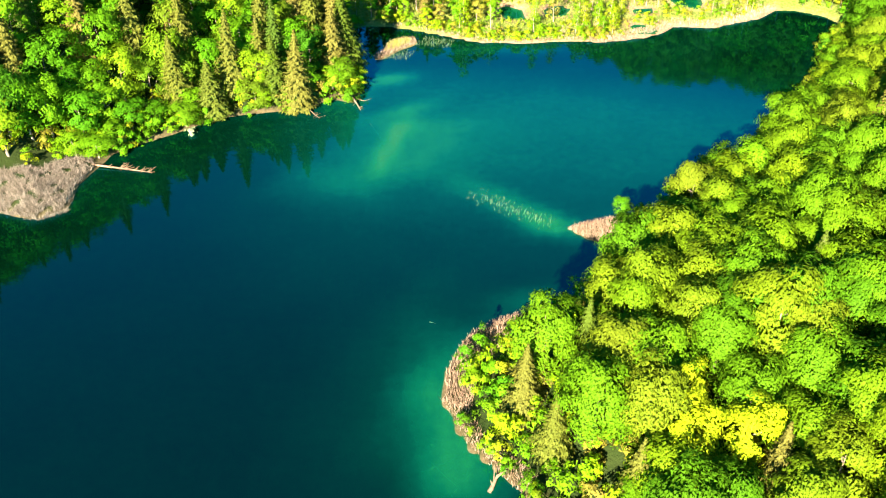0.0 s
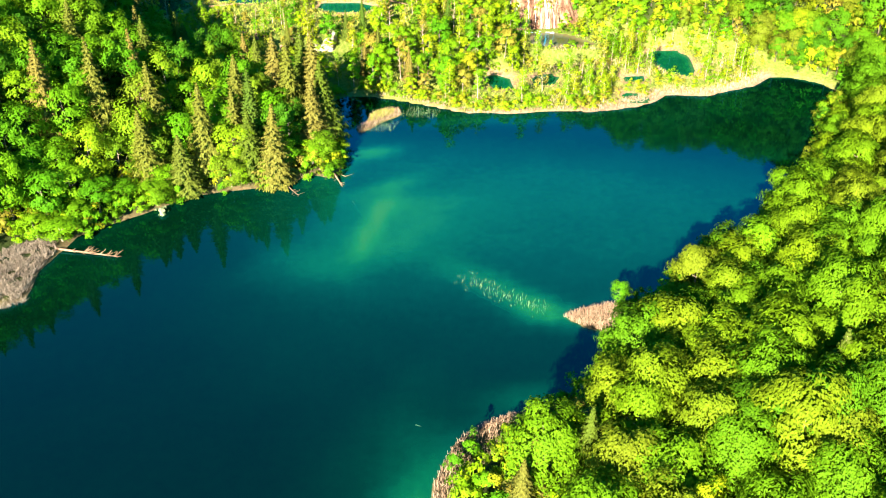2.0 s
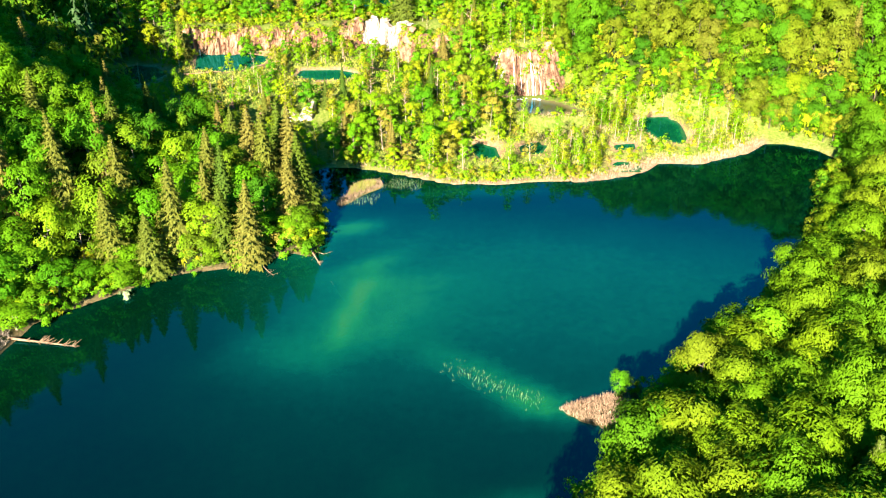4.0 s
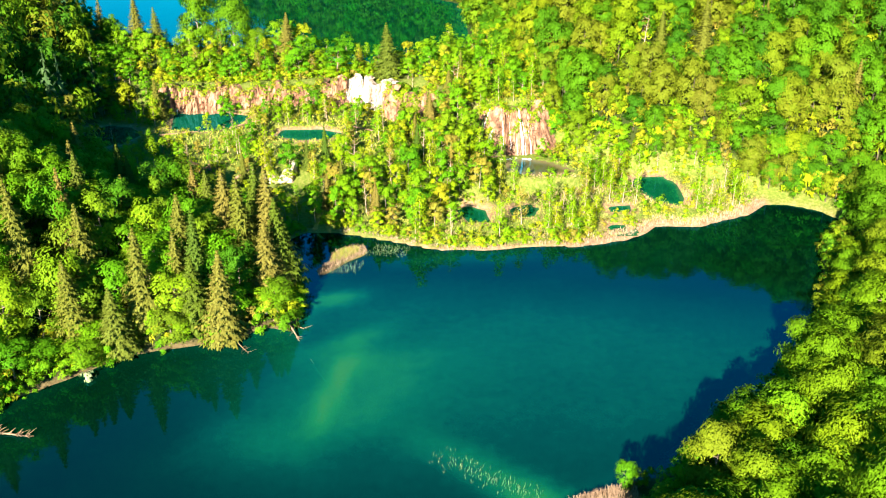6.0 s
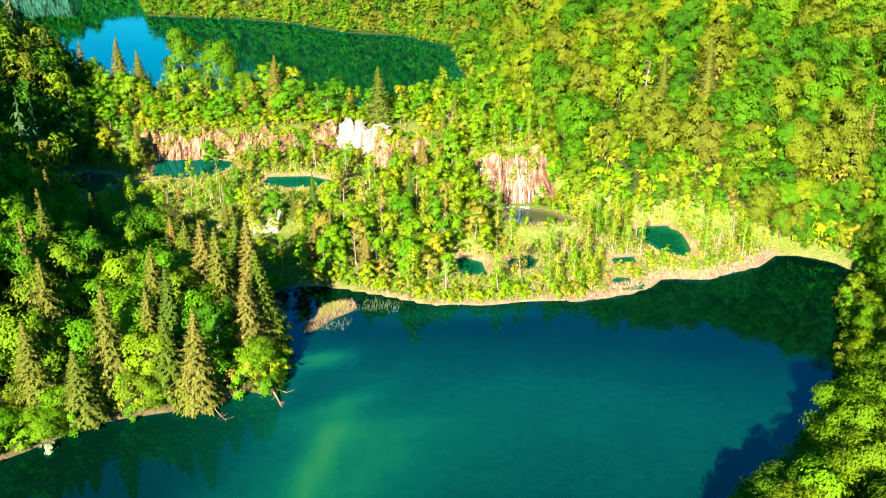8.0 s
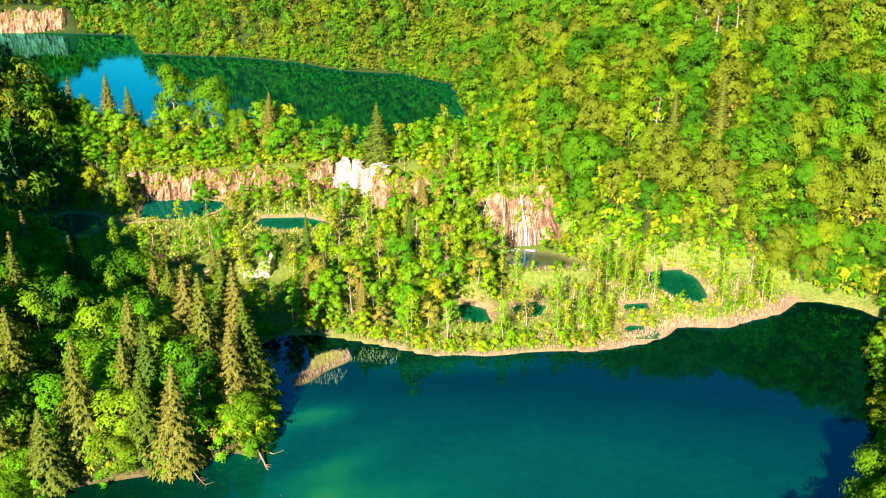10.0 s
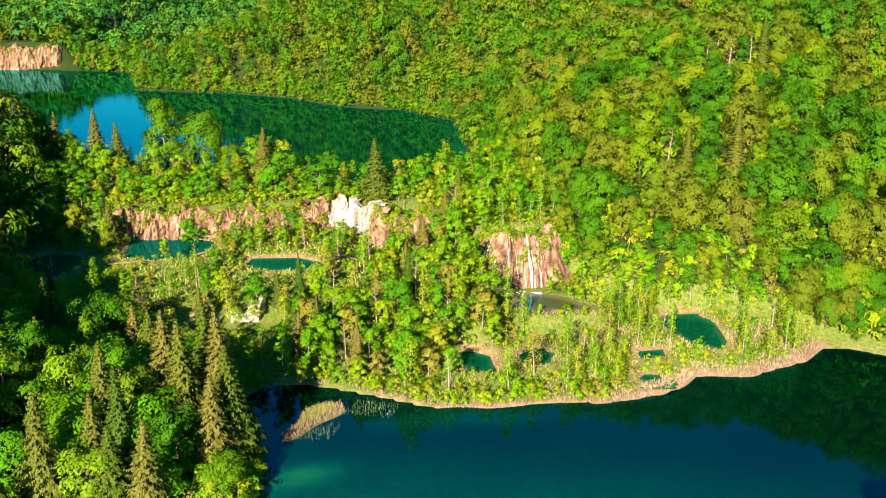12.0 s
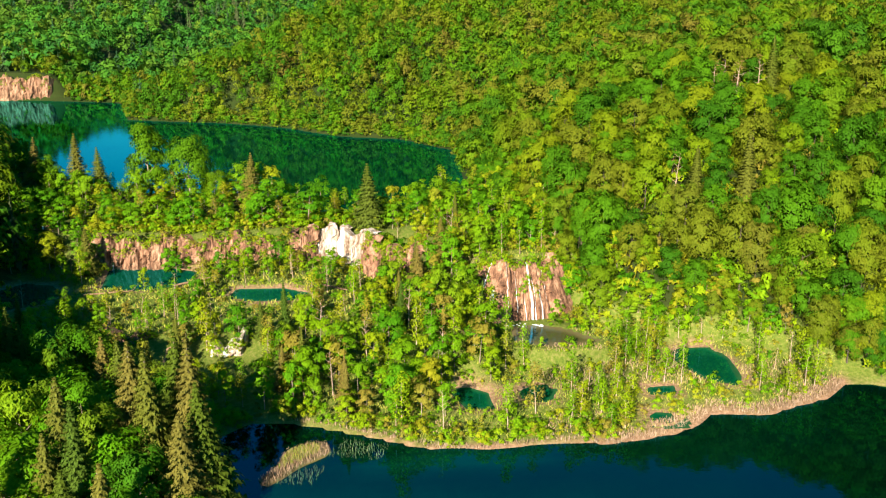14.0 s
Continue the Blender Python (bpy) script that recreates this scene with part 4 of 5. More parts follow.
def woods(name, label, xs, ys, hs, models, mat, rng, low, high, broad=1.0):
    """One joined mesh of many far trees."""
    vs, qs, ns, ts, n = [], [], [], [], 0
    for a, b, z in zip(xs, ys, hs):
        v, q, nn, tall0 = models[int(rng.integers(len(models)))]
        s = rng.uniform(low, high) / tall0
        w = s * rng.uniform(0.75, 1.1) * broad
        c, k = math.cos(t := rng.uniform(0, 6.28)), math.sin(t)
        p = np.stack([(v[:, 0] * c - v[:, 1] * k) * w + a, (v[:, 0] * k + v[:, 1] * c) * w + b, v[:, 2] * s + z - 0.4], 1)
        ns.append(np.stack([nn[:, 0] * c - nn[:, 1] * k, nn[:, 0] * k + nn[:, 1] * c, nn[:, 2]], 1))
        vs.append(p), qs.append(q + n), ts.append(np.full(len(p), rng.random()))
        n += len(p)
    if vs:
        ob = link_mesh(name, np.concatenate(vs), np.concatenate(qs), mat, attrs={"tint": np.concatenate(ts)}, normals=np.concatenate(ns))
        tagged(ob, label, "forest", kind="stuff")


mid_models = [(*broadleaf(s, 1250, 0.9, 24, spread=5.3, base=1.5, head=0.30, dome=1.05), 16.0) for s in (101, 102, 103, 104)]
far_models = [(*broadleaf(s, 380, 1.45, 14, spread=5.4, base=1.0, head=0.42, dome=1.2), 16.0) for s in (111, 112, 113)]
pine_models = [(*spruce(s, 20, 4.6, 9, 6, 2), 20.0) for s in (121, 122)]
valley_models = [(*broadleaf(s, 130, 2.5, 8, spread=5.6, base=0.5, head=0.42, dome=1.2), 16.0) for s in (115, 116, 117)]
rest = ok & ~near
m1 = rest & (y < 500)
sx, sy = scatter(rng, -330, 60, 400, 700, 4.2)
sh, e1, e2, eh, el, ep = fields(sx, sy)
edge = (e2 > 0.3) & (e2 < 7) & (sx > -60 - 0.52 * sy) & (sy > 440) & ~((sx < -188) & (sy > 660))
woods("shore_thicket", "bushy green edge of the wood along the upper lake", sx[edge], sy[edge], sh[edge], far_models, leaf_woods, rng, 5, 9, 1.3)
woods("hill_forest", "dense green beech forest covering the steep hillside", x[m1], y[m1], h[m1], mid_models, leaf_woods, rng, 11, 21)
m2 = rest & (y >= 500)
woods("ridge_forest", "dense green beech forest on the far ridge", x[m2], y[m2], h[m2], far_models, leaf_woods, rng, 11, 17)

# low woods round the upper lake, the far valley and its dark conifer hills
x, y = scatter(rng, -330, 40, 440, 760, 8.0)
h, d1, d2, dh, dl, dp = fields(x, y)
ok = (dh <= 1.5) & (d2 > 3) & (x > -60 - 0.52 * y) & ~((x < -186) & (y > 670) & (y < 686))
woods("lakeside_forest", "mixed green trees round the upper lake", x[ok], y[ok], h[ok], far_models, leaf_woods, rng, 8, 15)
pick = ok & (rng.random(x.size) < 0.12)
woods("lakeside_conifers", "scattered dark conifers round the upper lake", x[pick], y[pick], h[pick], pine_models, needle_woods, rng, 12, 19)
x, y = scatter(rng, -760, 520, 700, 1550, 12.5)
h, d1, d2, dh, dl, dp = fields(x, y)
ok = (x > -60 - 0.5 * y) & (x < 40 + 0.30 * y) & ((y > 760) | (x < -140)) & (d2 > 3)
con = ok & (rng.random(x.size) < np.where(dh > 0, 0.02, 0.10 + 0.25 * (y > 1000)))
woods("valley_forest", "broad-leaved forest in the far valley, its green blued to look hazy", x[ok & ~con], y[ok & ~con], h[ok & ~con], valley_models, leaf_valley_haze, rng, 13, 21, 1.2)
woods("conifer_forest", "dark brownish conifers on the far hills", x[con], y[con], h[con], pine_models, needle_woods, rng, 16, 26, 1.1)
# wooded slope to the left, behind the first rows of trees
x, y = scatter(rng, -230, -80, 120, 470, 9.0)
h, d1, d2, dh, dl, dp = fields(x, y)
ok = (dl > 2) & (d1 > 4) & (d2 > 3) & ((x < -24 - 0.56 * y) | (y > 296)) & (dp > 3)
woods("slope_forest", "shaded mixed forest on the slope above the lakes", x[ok], y[ok], h[ok], far_models, leaf_woods, rng, 14, 22)
pick = ok & (rng.random(x.size) < 0.2)
woods("slope_conifers", "dark spruces on the shaded slope", x[pick] + 3, y[pick] + 3, h[pick], pine_models, needle_woods, rng, 17, 26)


# ---- cliffs and waterfalls ----
def ridges(u, seed, scale):
    """Rounded buttresses and sharp clefts along a cliff."""
    rng = np.random.default_rng(seed)
    out = np.zeros_like(u)
    for k in range(4):
        f = (1.0 + 1.1 * k) / scale
        out += np.abs(np.sin(u * f * 3.0 + rng.uniform(0, 6) + 0.8 * np.sin(u * f * 0.9 + k))) / (k + 1.2)
    return out / 1.7


def face(path, z0, z1, seed, lean=1.5, depth=1.6, scale=2.0, rows=16, step=0.45):
    """The grid of a rock face along a path, its outer side toward smaller y; returns places by column and row, and outward ways."""
    p = np.array(path, float)
    seg = np.hypot(*np.diff(p, axis=0).T)
    s = np.concatenate([[0], np.cumsum(seg)])
    u = np.arange(0, s[-1], step)
    x, y = np.interp(u, s, p[:, 0]), np.interp(u, s, p[:, 1])
    tx, ty = np.gradient(x), np.gradient(y)
    n = unit(np.stack([ty, -tx], 1))
    rng = np.random.default_rng(seed)
    v = np.linspace(0, 1, rows)
    U, V = np.meshgrid(u, v, indexing="ij")
    warp = 0.5 * np.sin(V * 5 + U * 0.6)
    ledge = np.floor(V * 3.2 + 0.8 * np.sin(U * 0.45 + seed) + 0.5)
    out = depth * ridges(U + warp + 0.7 * np.sin(ledge * 2.3 + seed), seed, scale * 1.5) + 0.45 * np.sin(ledge * 1.9 + U * 0.8) + lean * (1 - V) + 0.7 * np.sin(V * 3.1) * (0.6 + 0.4 * np.sin(U * 0.7 + seed))
    out += 0.35 * ridges(U * 2.7 + V * 3, seed + 1, 1.3) + rng.normal(0, 0.08, U.shape)
    end = np.clip(np.minimum(U, u[-1] - U) / 2.5, 0, 1)
    out = out * end - 2.0 * (1 - end)
    top = z1 + 1.9 * np.sin(u * 0.55 + seed) * np.sin(u * 0.23) + 0.35 * np.sin(u * 1.7 + seed) + rng.normal(0, 0.08, len(u))
    z = z0 - 1.0 + (top[:, None] - z0 + 1.0) * V
    P = np.stack([x[:, None] + n[:, 0:1] * out, y[:, None] + n[:, 1:2] * out, z], -1)
    return u, P, n


def cliff(name, path, z0, z1, seed, mat, label, lip=1.7, **kw):
    u, P, n = face(path, z0, z1, seed, **kw)
    back = P[:, -1] - np.column_stack([n * 3.0, np.full(len(n), 0.3)])
    G = np.concatenate([P, back[:, None]], 1)
    a, b = G.shape[:2]
    i = np.arange(a * b).reshape(a, b)
    q = np.stack([i[:-1, :-1], i[1:, :-1], i[1:, 1:], i[:-1, 1:]], -1).reshape(-1, 4)
    ob = link_mesh(name, G.reshape(-1, 3), q, mat)
    green = np.random.default_rng(seed + 100)
    if lip:
        ks = np.arange(2, a - 2, max(1, int(lip / 0.9)))
        rows = np.where(green.random(len(ks)) < 0.62, b - 2, green.integers(b // 2, b - 2, len(ks)))
        at = G[ks, rows] + np.column_stack([n[ks] * 0.35, np.full(len(ks), -0.9)])
        thicket("hanging_bushes", "green bushes hanging over the cliff edge", at[:, 0], at[:, 1], green, 0.35, 0.95, leaf_thicket, 170, 0.45, at[:, 2])
    return tagged(ob, label, "rock face", kind="structure"), u, P, n


def fall(parent, u, P, n, at, width, name="water_veil", v0=0, v1=None, out=0.25):
    """A veil of falling water over a rock face."""
    cols = np.where(np.abs(u - at) < width / 2 + 0.3)[0]
    if len(cols) < 2:
        return None
    G = P[cols][:, v0:v1].copy()
    G[..., 0] += n[cols][:, None, 0] * out
    G[..., 1] += n[cols][:, None, 1] * out
    mid = G.mean(0, keepdims=True)
    fray = np.linspace(0.75, 1.1, G.shape[1])[::-1][None, :, None]
    G[..., :2] = mid[..., :2] + (G[..., :2] - mid[..., :2]) * fray * min(1.0, width / (len(cols) * 0.45))
    a, b = G.shape[:2]
    i = np.arange(a * b).reshape(a, b)
    q = np.stack([i[:-1, :-1], i[1:, :-1], i[1:, 1:], i[:-1, 1:]], -1).reshape(-1, 4)
    return link_mesh(name, G.reshape(-1, 3), q, foam, parent, True)


def waterfall(label, u, P, n, veils):
    top = new("waterfall")
    for at, width, v0, v1 in veils:
        fall(top, u, P, n, at, width, v0=v0, v1=v1)
    return tagged(top, label, "waterfall")


rng = np.random.default_rng(17)
rock, u, P, n = cliff("cliff_main_fall", [(32, 328), (32.5, 323), (35, 320.5), (39, 321), (44, 322), (48, 323.5), (49.5, 328), (51, 333)], 5.2, 18.6, 3, rock_tan,
                      "pinkish-brown fluted travertine curtain behind the waterfall", lean=6.5, depth=1.1, scale=1.3, rows=20, step=0.35)
main = waterfall("thin white veils of a waterfall over a travertine wall", u, P, n,
                 [(7.0, 0.6, 0, None), (8.4, 0.35, 0, 12), (9.6, 0.3, 3, None), (12.0, 0.35, 4, None), (13.4, 0.3, 0, 14), (15.2, 0.9, 0, None), (16.2, 0.35, 0, 15), (17.4, 0.4, 0, 12), (19.0, 0.3, 5, None)])
for _ in range(14):
    v, q = lump(rng, (rng.uniform(36, 46), rng.uniform(310, 312.5), 5.3), (rng.uniform(0.2, 0.5), rng.uniform(0.2, 0.4), 0.1), 2)
    link_mesh("spray", v, q, foam, main, True)

cliff("cliff_brown", [(-23, 360), (-20, 357), (-16, 358), (-14, 363)], 8, 18.5, 9, rock_tan, "rusty-brown rock beside the white fall", lean=1.2, depth=1.6)
rock, u, P, n = cliff("cliff_white_fall", [(-18, 365), (-15.5, 361.4), (-11, 360.6), (-7.5, 363.4)], 8, 18.4, 21, rock_white,
                      "chalk-white travertine wall with falling water", lean=2.6, depth=1.8, scale=1.5, lip=0)
waterfall("narrow white waterfall over pale rock", u, P, n, [(4.0, 1.0, 0, None), (6.5, 0.5, 4, None)])
rock, u, P, n = cliff("cliff_pale_fall", [(-8, 364), (-5.5, 360.2), (-1.5, 358.4), (2.2, 355)], 8, 18.2, 26, rock_white,
                      "pale travertine wall under a broad fall", lean=3.0, depth=1.6, scale=1.5, lip=0)
waterfall("broad white waterfall over pale rock", u, P, n, [(4.5, 1.8, 0, None), (7.6, 0.5, 0, 12)])
for a, b, s in [(-8, 357.5, 0.7), (-13, 356.5, 0.5), (-18, 355, 0.8), (-3, 353.5, 0.7), (2, 350, 0.8), (-10, 354, 0.6)]:
    shrub(rng, a, b, s, leaf_spring, "fresh green bush below the white fall", "cliff shrubs")
cliff("cliff_step", [(1, 354), (3, 348), (8, 344), (14, 340), (21, 344)], 8.5, 17.6, 31, rock_tan, "reddish-tan broken rock step", lean=2.0, depth=1.5)
rock, u, P, n = cliff("cliff_left", [(-82, 364), (-76, 360), (-62, 360), (-54, 362)], 7.6, 17, 41, rock_tan, "tan travertine cliff above the pool", lean=1.5, depth=2.8, scale=3.6)
waterfall("small white trickle at the cliff foot", u, P, n, [(10.0, 0.5, 0, 5)])
cliff("cliff_long", [(-56, 363), (-50, 360), (-40, 361), (-30, 360), (-23, 362)], 7.6, 16.6, 51, rock_tan, "long tan travertine cliff with hanging plants", lean=1.5, depth=2.8, scale=3.6)
rock, u, P, n = cliff("cliff_small", [(-66, 305), (-60, 303), (-53, 303), (-47, 306)], 3.8, 8.6, 61, rock_tan, "low tan rock step among the trees", lean=1.0, depth=1.0)
waterfall("short white cascade on a low rock step", u, P, n, [(4.0, 1.4, 0, None)])
rock, u, P, n = cliff("cliff_steps", [(-37, 298), (-32, 297), (-26, 299)], 5.0, 8.2, 71, rock_white, "low pale rock step with a cascade", lean=0.8, depth=0.8)
waterfall("short white cascade between trees", u, P, n, [(2.5, 0.8, 0, None), (5.5, 0.9, 0, None)])
cliff("cliff_upper_lake", [(-285, 690), (-255, 684), (-225, 681), (-196, 683)], 20, 34, 81, rock_tan, "reddish cliff at the head of the upper lake", lean=2.0, depth=3.0, scale=4.0, step=0.9, rows=12)
rock, u, P, n = cliff("cliff_shaded", [(-104, 372), (-98, 369), (-92, 371)], 9, 18, 91, rock_tan, "dark shaded rock with a thin fall", lean=1.2, depth=1.5)
waterfall("thin white fall in deep shade", u, P, n, [(4.0, 0.8, 0, None), (8.0, 0.7, 0, None)])


# ---- reeds and grasses ----
def blades(name, x, y, z, low, high, wide, mat, label, rng, lean=0.25, category="reeds"):
    n = len(x)
    a = rng.uniform(0, 6.28, n)
    o = np.stack([np.cos(a), np.sin(a), 0 * a], 1) * wide * 0.5
    t = rng.uniform(low, high, n)[:, None]
    tip = np.column_stack([rng.normal(0, lean, (n, 2)), np.ones(n)]) * t
    p = np.column_stack([x, y, z])
    v = np.stack([p - o, p + o, p + tip * 0.97 + o * 0.35, p + tip - o * 0.35], 1).reshape(-1, 3)
    ob = link_mesh(name, v, np.arange(4 * n).reshape(-1, 4), mat)
    return tagged(ob, label, category, kind="stuff")


def spread_in(rng, poly, count):
    px, py = np.array([p[0] for p in poly]), np.array([p[1] for p in poly])
    x, y = rng.uniform(px.min(), px.max(), count * 3), rng.uniform(py.min(), py.max(), count * 3)
    ok = sd(poly, x, y)[0] < 0
    return x[ok][:count], y[ok][:count]


rng = np.random.default_rng(23)
for outline, count, mat, label in [
    ([(28.2, 159.4), (31.5, 156.4), (37.5, 153), (42, 158), (42, 164), (36, 162.2), (31, 161)], 1500, reed_tan, "dry pinkish reeds on a pointed spit"),
    ([(1.5, 108), (2, 116), (6, 125), (12, 130), (21, 133), (24, 129), (14, 124), (8, 117), (6, 106)], 2600, reed_tan, "dry tan reeds fringing the wooded point"),
    ([(13, 89), (5, 99), (1, 109), (4, 109), (8, 101), (16, 92)], 700, reed_tan, "dry tan reeds fringing the wooded point"),
    ([(-97, 167), (-86, 163.6), (-81, 167), (-82.4, 177), (-80.5, 186), (-82.4, 189), (-87, 187), (-92, 181), (-104, 178)], 9000, reed_grey, "bleached grey-tan reed bed in the lake corner"),
    (ISLET, 600, reed_tan, "dry tan reeds on the islet"),
    ([(-15, 251), (-13.6, 257.5), (-10, 259.8), (-7, 259.6), (-8, 256.6), (-12, 253)], 420, reed_green, "greenish reeds in the middle of the islet"),
    ([(-15, 246), (-8, 246), (-6, 252), (-11, 253)], 160, reed_water, "thin reeds standing in the water"),
    ([(-6, 256), (4, 254), (6, 260), (-3, 262)], 260, reed_water, "thin reeds standing in the water"),
]:
    x, y = spread_in(rng, outline, count if mat is reed_water else count * 2)
    if mat is reed_grey:
        tuft = waves(x, y, 0.8, 13) > -0.45
        x, y = x[tuft], y[tuft]
    z = np.maximum(land(x, y)[0], -0.25) - 0.05
    tall = (0.5, 1.15) if mat is not reed_water else (0.7, 1.5)
    blades("reed_bed", x, y, z, *tall, 0.05 if mat is reed_water else 0.09, mat, label, rng, 0.55 if mat is reed_grey else 0.25)
k = np.clip(rng.uniform(0, 1, 230) + rng.normal(0, 0.03, 230), 0, 1)
x, y = 9 + 15 * k + rng.normal(0, 1.5, 230), 174.5 - 12 * k - 1.5 * np.sin(k * 3) + rng.normal(0, 1.2, 230)
blades("reed_row", x, y, np.full(230, -0.2), 0.5, 1.2, 0.05, reed_water, "pale green reeds standing in open water", rng)


def fringe(poly, low, high, per_metre, rng):
    """Places along an outline, a little way outside it."""
    xs, ys = [], []
    for (ax, ay), (bx, by) in zip(poly[:-1], poly[1:]):
        L = math.hypot(bx - ax, by - ay)
        k = rng.uniform(0, 1, int(L * per_metre))
        off = rng.uniform(low, high, len(k))
        xs.append(ax + (bx - ax) * k + (by - ay) / L * off), ys.append(ay + (by - ay) * k - (bx - ax) / L * off)
    return np.concatenate(xs), np.concatenate(ys)


x, y = fringe(LAKE_FAR[5:20], 0.2, 4.5, 34, rng)
h, turf, sand, d1 = land(x, y)
ok = (d1 > 0.1) & (h < 2) & ((x > 46) | (d1 < 1.2))
blades("reed_fringe", x[ok], y[ok], h[ok] - 0.05, 0.5, 1.1, 0.15, reed_tan, "pale pinkish reed belt along the terrace shore", rng)
x, y = rng.uniform(-10, 112, 30000), rng.uniform(258, 334, 30000)
h, d1, d2, dh, dl, dp = fields(x, y)
ok = (d1 > 2.0) & (dp > 0.2) & (dh < 3) & ((x > 22) | (y < 290)) & ~((y > 308) & (y < 324) & (x > 25) & (x < 58))
part_dry = ok & (waves(x, y, 7, 11) > 0.25)
blades("dry_reeds", x[part_dry], y[part_dry], h[part_dry], 0.4, 0.95, 0.14, reed_tan, "dry tan reeds among the marsh grass", rng, 0.3)
blades("marsh_grass", x[ok], y[ok], h[ok] - 0.05, 0.3, 0.75, 0.17, reed_green, "yellow-green marsh grass on the terrace", rng, 0.5, "grass")
x, y = rng.uniform(-80, 8, 7000), rng.uniform(303, 356, 7000)
h, d1, d2, dh, dl, dp = fields(x, y)
ok = (dp > 0.2) & (dl < 3)
blades("ledge_grass", x[ok], y[ok], h[ok] - 0.05, 0.4, 0.9, 0.3, reed_green, "grass and low plants on the upper ledge", rng, 0.5, "grass")

# ---- shrubs along the shores ----
x, y = fringe(LAKE_LEFT[1:12], -0.3, 1.8, 0.5, rng)
for a, b in zip(x, y):
    if rng.random() < 0.85:
        shrub(rng, a, b, rng.uniform(0.7, 1.5), leaf_spring if rng.random() < 0.6 else leaf_green, "leafy bush overhanging the lake edge", "shore shrubs")
x, y = fringe(LAKE_RIGHT[2:], 0.0, 2.0, 0.45, rng)
for a, b in zip(x, y):
    if (a > 4 or b > 128) and not (24 < a < 41 and 150 < b < 166) and not (a < 22 and 112 < b < 136):
        shrub(rng, a, b, rng.uniform(0.5, 1.0), leaf_spring if rng.random() < 0.6 else leaf_green, "leafy bush overhanging the lake edge", "shore shrubs")
for a, b, s in [(5, 118, 1.0), (8, 121, 1.2), (6, 112, 1.3), (10, 113, 1.5), (9, 104, 1.4), (12, 119, 1.2), (14, 96, 1.2), (9, 108, 1.2), (13, 108, 1.5), (17, 124, 1.0)]:
    shrub(rng, a, b, s, leaf_spring, "bright green willow bush on the wooded point", "shore shrubs")
x, y = fringe([LAKE_RIGHT[-2], LAKE_RIGHT[-1]] + LAKE_FAR[:3], -0.2, 4.0, 0.7, rng)
thicket("shore_scrub", "tall leafy bushes overhanging the lake edge", x, y, rng, 0.8, 1.6, leaf_woods, 300, 0.5)
x, y = fringe(LAKE_FAR[13:22], 0.6, 4.0, 1.0, rng)
thicket("terrace_fringe", "yellow-green bushes along the terrace shore", x, y, rng, 0.5, 1.1, leaf_thicket)
for a, b, s in [(-61.5, 202.5, 0.9), (117, 244, 1.2), (26, 119, 0.7), (38, 452, 1.6), (39, 460, 1.5)]:
    shrub(rng, a, b, s, leaf_white, "bush covered in white blossom", "blossoming shrubs")
for a, b, s in [(-74, 359.5, 0.6), (-56, 360, 0.7), (-42, 360, 0.5), (-35, 360, 0.6), (-21, 358, 0.7), (-8, 359, 0.6)]:
    shrub(rng, a, b - 3, s, leaf_spring, "fresh green bush at the cliff foot", "cliff shrubs")
# ---- fallen and sunken wood ----
def log(name, p0, p1, radius, mat, label, twigs=0, seed=0, category="log", z=None):
    rng = np.random.default_rng(seed)
    p0, p1 = np.array(p0, float), np.array(p1, float)
    k = np.linspace(0, 1, 7)[:, None]
    side = unit(np.cross(p1 - p0, UP))
    pts = p0 + (p1 - p0) * k + side * np.sin(k * 3) * 0.25 * rng.uniform(-1, 1)
    pieces = [tube(pts, radius * np.linspace(1, 0.35, 7), 7)]
    for i in range(twigs):
        f = rng.uniform(0.35, 1.0)
        a = p0 + (p1 - p0) * f
        d = unit(side * rng.uniform(-1, 1) + unit(p1 - p0) * 0.6 + UP * rng.uniform(0.0, 0.6))
        L = rng.uniform(0.8, 2.4)
        pieces.append(tube([a, a + d * L * 0.5, a + d * L + UP * 0.1], [radius * 0.3, radius * 0.2, radius * 0.08], 4))
    v, q = join(pieces)
    return tagged(link_mesh(name, v, q, mat, smooth=True), label, category)


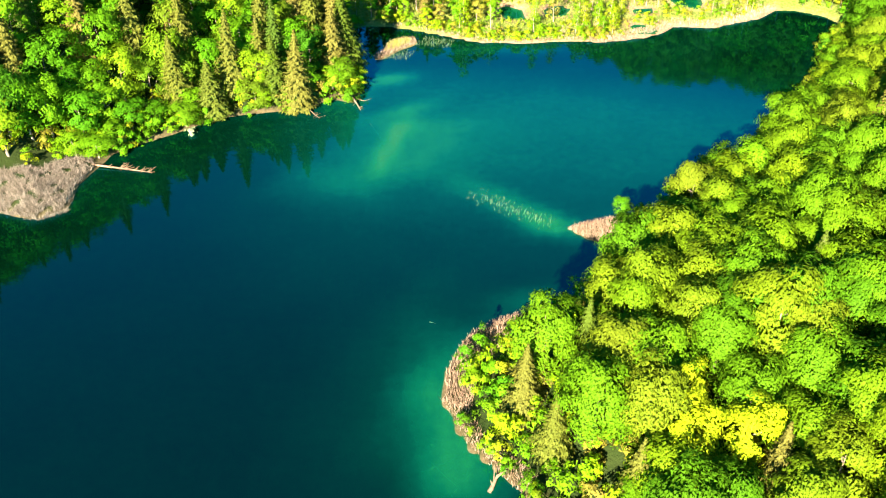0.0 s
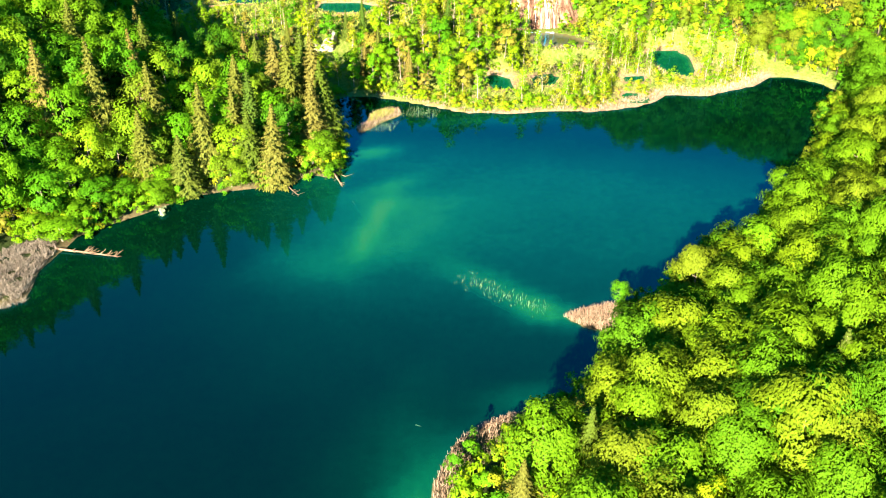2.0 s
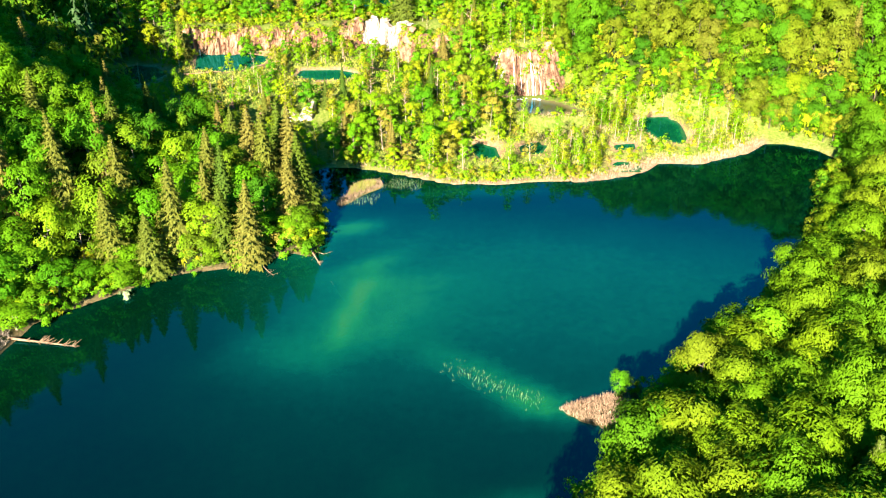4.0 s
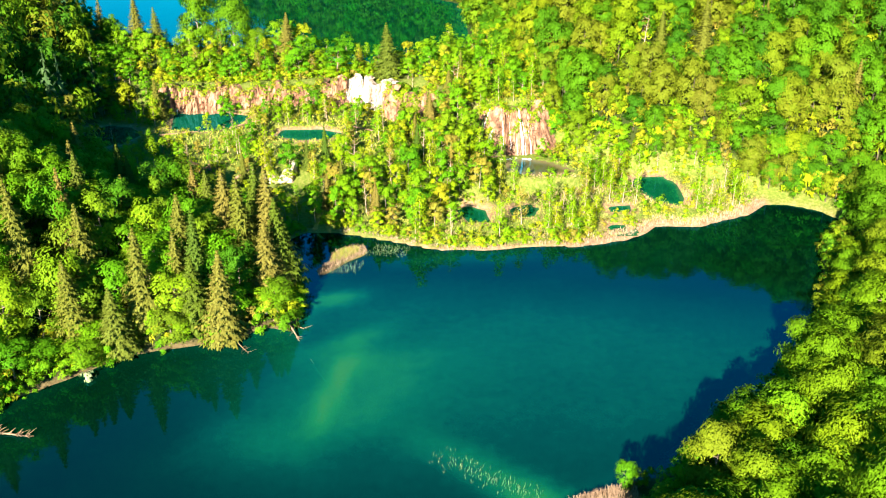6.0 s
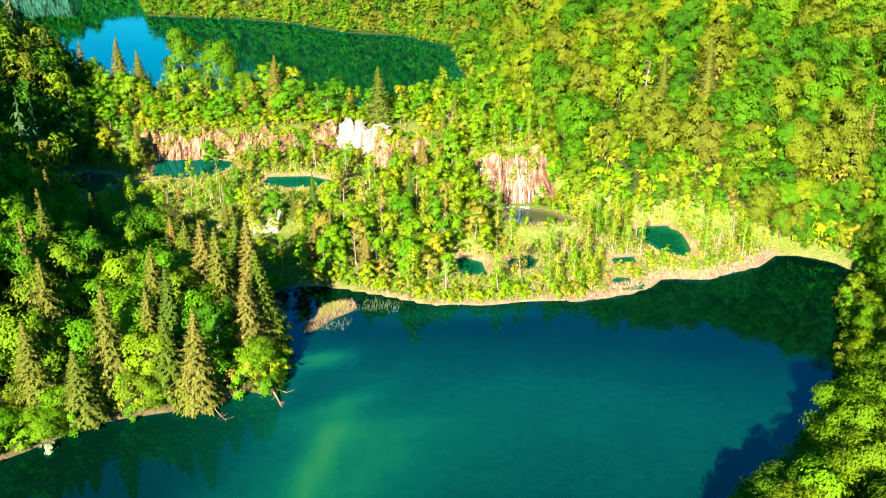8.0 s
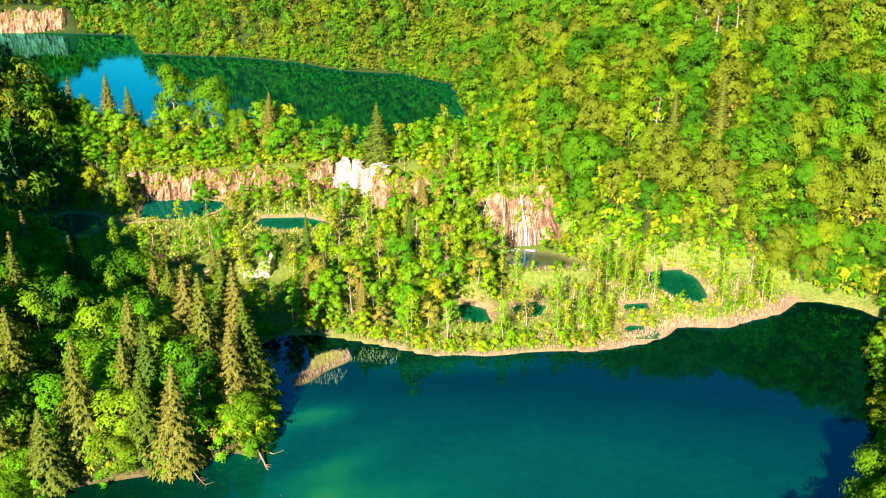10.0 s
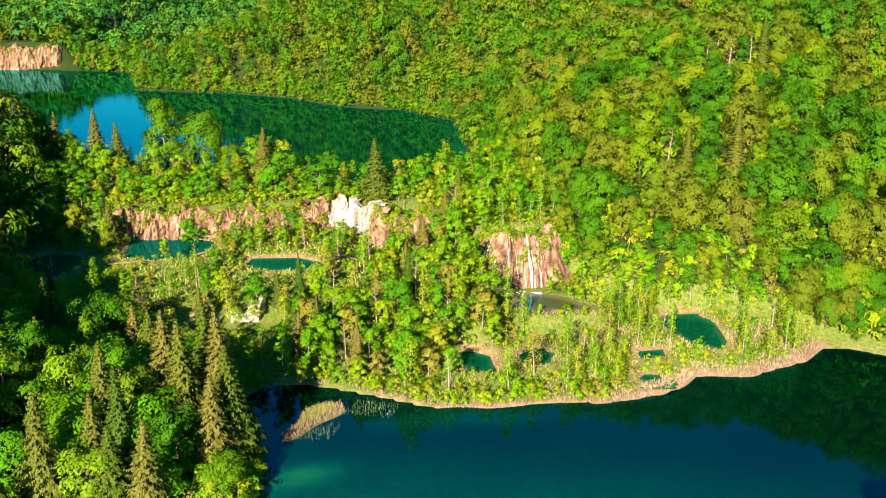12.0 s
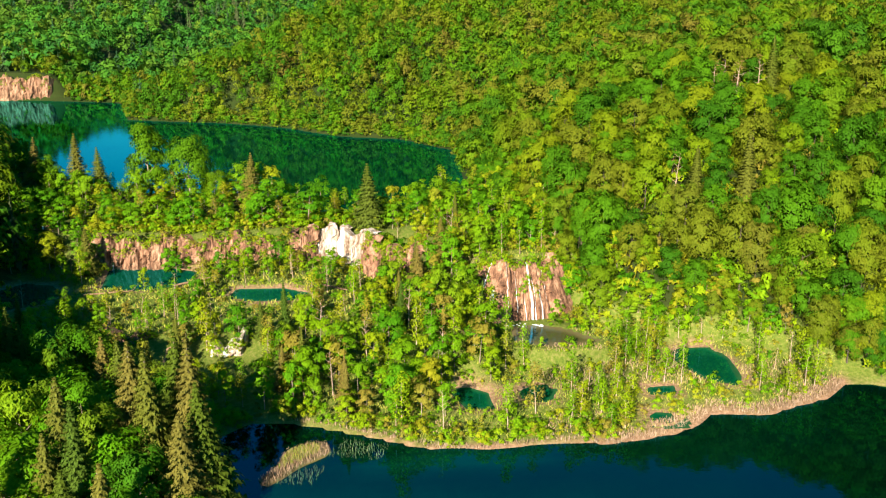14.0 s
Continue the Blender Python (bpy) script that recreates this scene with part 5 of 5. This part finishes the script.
log("dead_tree", (-83, 187, 0.5), (-67, 183.6, 0.15), 0.32, wood_dead, "bleached dead tree lying out over the water", 44, 1)
log("fallen_log", (-23, 221.5, 1.6), (-19.5, 214.5, -0.1), 0.3, wood_dead, "bleached log sloping into the lake", 5, 2)
log("fallen_log", (-26, 222.5, 0.9), (-19, 219.5, 0.2), 0.2, wood_dead, "bleached branch at the wooded point", 6, 3)
log("fallen_log", (-33, 214.6, 0.5), (-30, 210.5, 0.0), 0.12, wood_dead, "dead branch hanging into the water", 9, 4)
for a, b, r in [((-50, 210), (-41, 203), 0.14), ((-16.5, 207), (-12.8, 198.5), 0.18), ((-1, 129.3), (1.8, 128.2), 0.2), ((2, 127.4), (5.6, 123), 0.1), ((14, 135.2), (24, 137.6), 0.14), ((16, 134), (22, 135.6), 0.1),
                ((-2, 93.5), (6, 98), 0.1), ((-1, 96), (4, 90), 0.1), ((-6, 108), (-1, 104.5), 0.08), ((2, 89), (6, 94), 0.1), ((-3, 102), (1, 100), 0.08)]:
    log("sunken_log", (*a, -0.16), (*b, -0.12), r, wood_sunk, "pale algae-covered log under the clear water", 0, 5, "sunken log")
log("stump", (8.2, 89.5, -0.3), (9.6, 92, 0.9), 0.45, wood_dead, "broken pale stump at the water's edge", 4, 6, "stump")
log("fallen_log", (-52, 337, 9.0), (-38, 347, 9.4), 0.3, wood_dead, "long bleached log across the upper ledge", 4, 7)
log("fallen_log", (-74, 331, 8.8), (-62, 334, 8.8), 0.28, wood_dead, "bleached log beside the pool", 3, 8)
log("fallen_log", (-13, 336, 9.4), (-3, 329, 9.2), 0.3, wood_dead, "bleached log on the ledge", 4, 9)
for i, (p0, p1) in enumerate([((-45, 292, 4.4), (-44.5, 295.5, 7.0)), ((-44.5, 295.4, 6.9), (-40.5, 298, 8.6))]):
    log("bent_log", p0, p1, 0.45, wood_dead, "reddish bent trunk on the slope", 3, 10 + i)
for a, b in [(107.5, 376), (110.5, 379), (116, 378.5), (123.3, 379.5), (113.5, 374)]:
    snag.plant(np.random.default_rng(int(a)), a, b, 14.0, 2.0, "tall bare white trunk in a gap of the wood", "white snags")
for a, b in [(70, 345), (85, 338), (52, 352)]:
    snag.plant(np.random.default_rng(int(a)), a, b, 13.0, 1.3, "bare pale tree on the hillside", "bare trees")
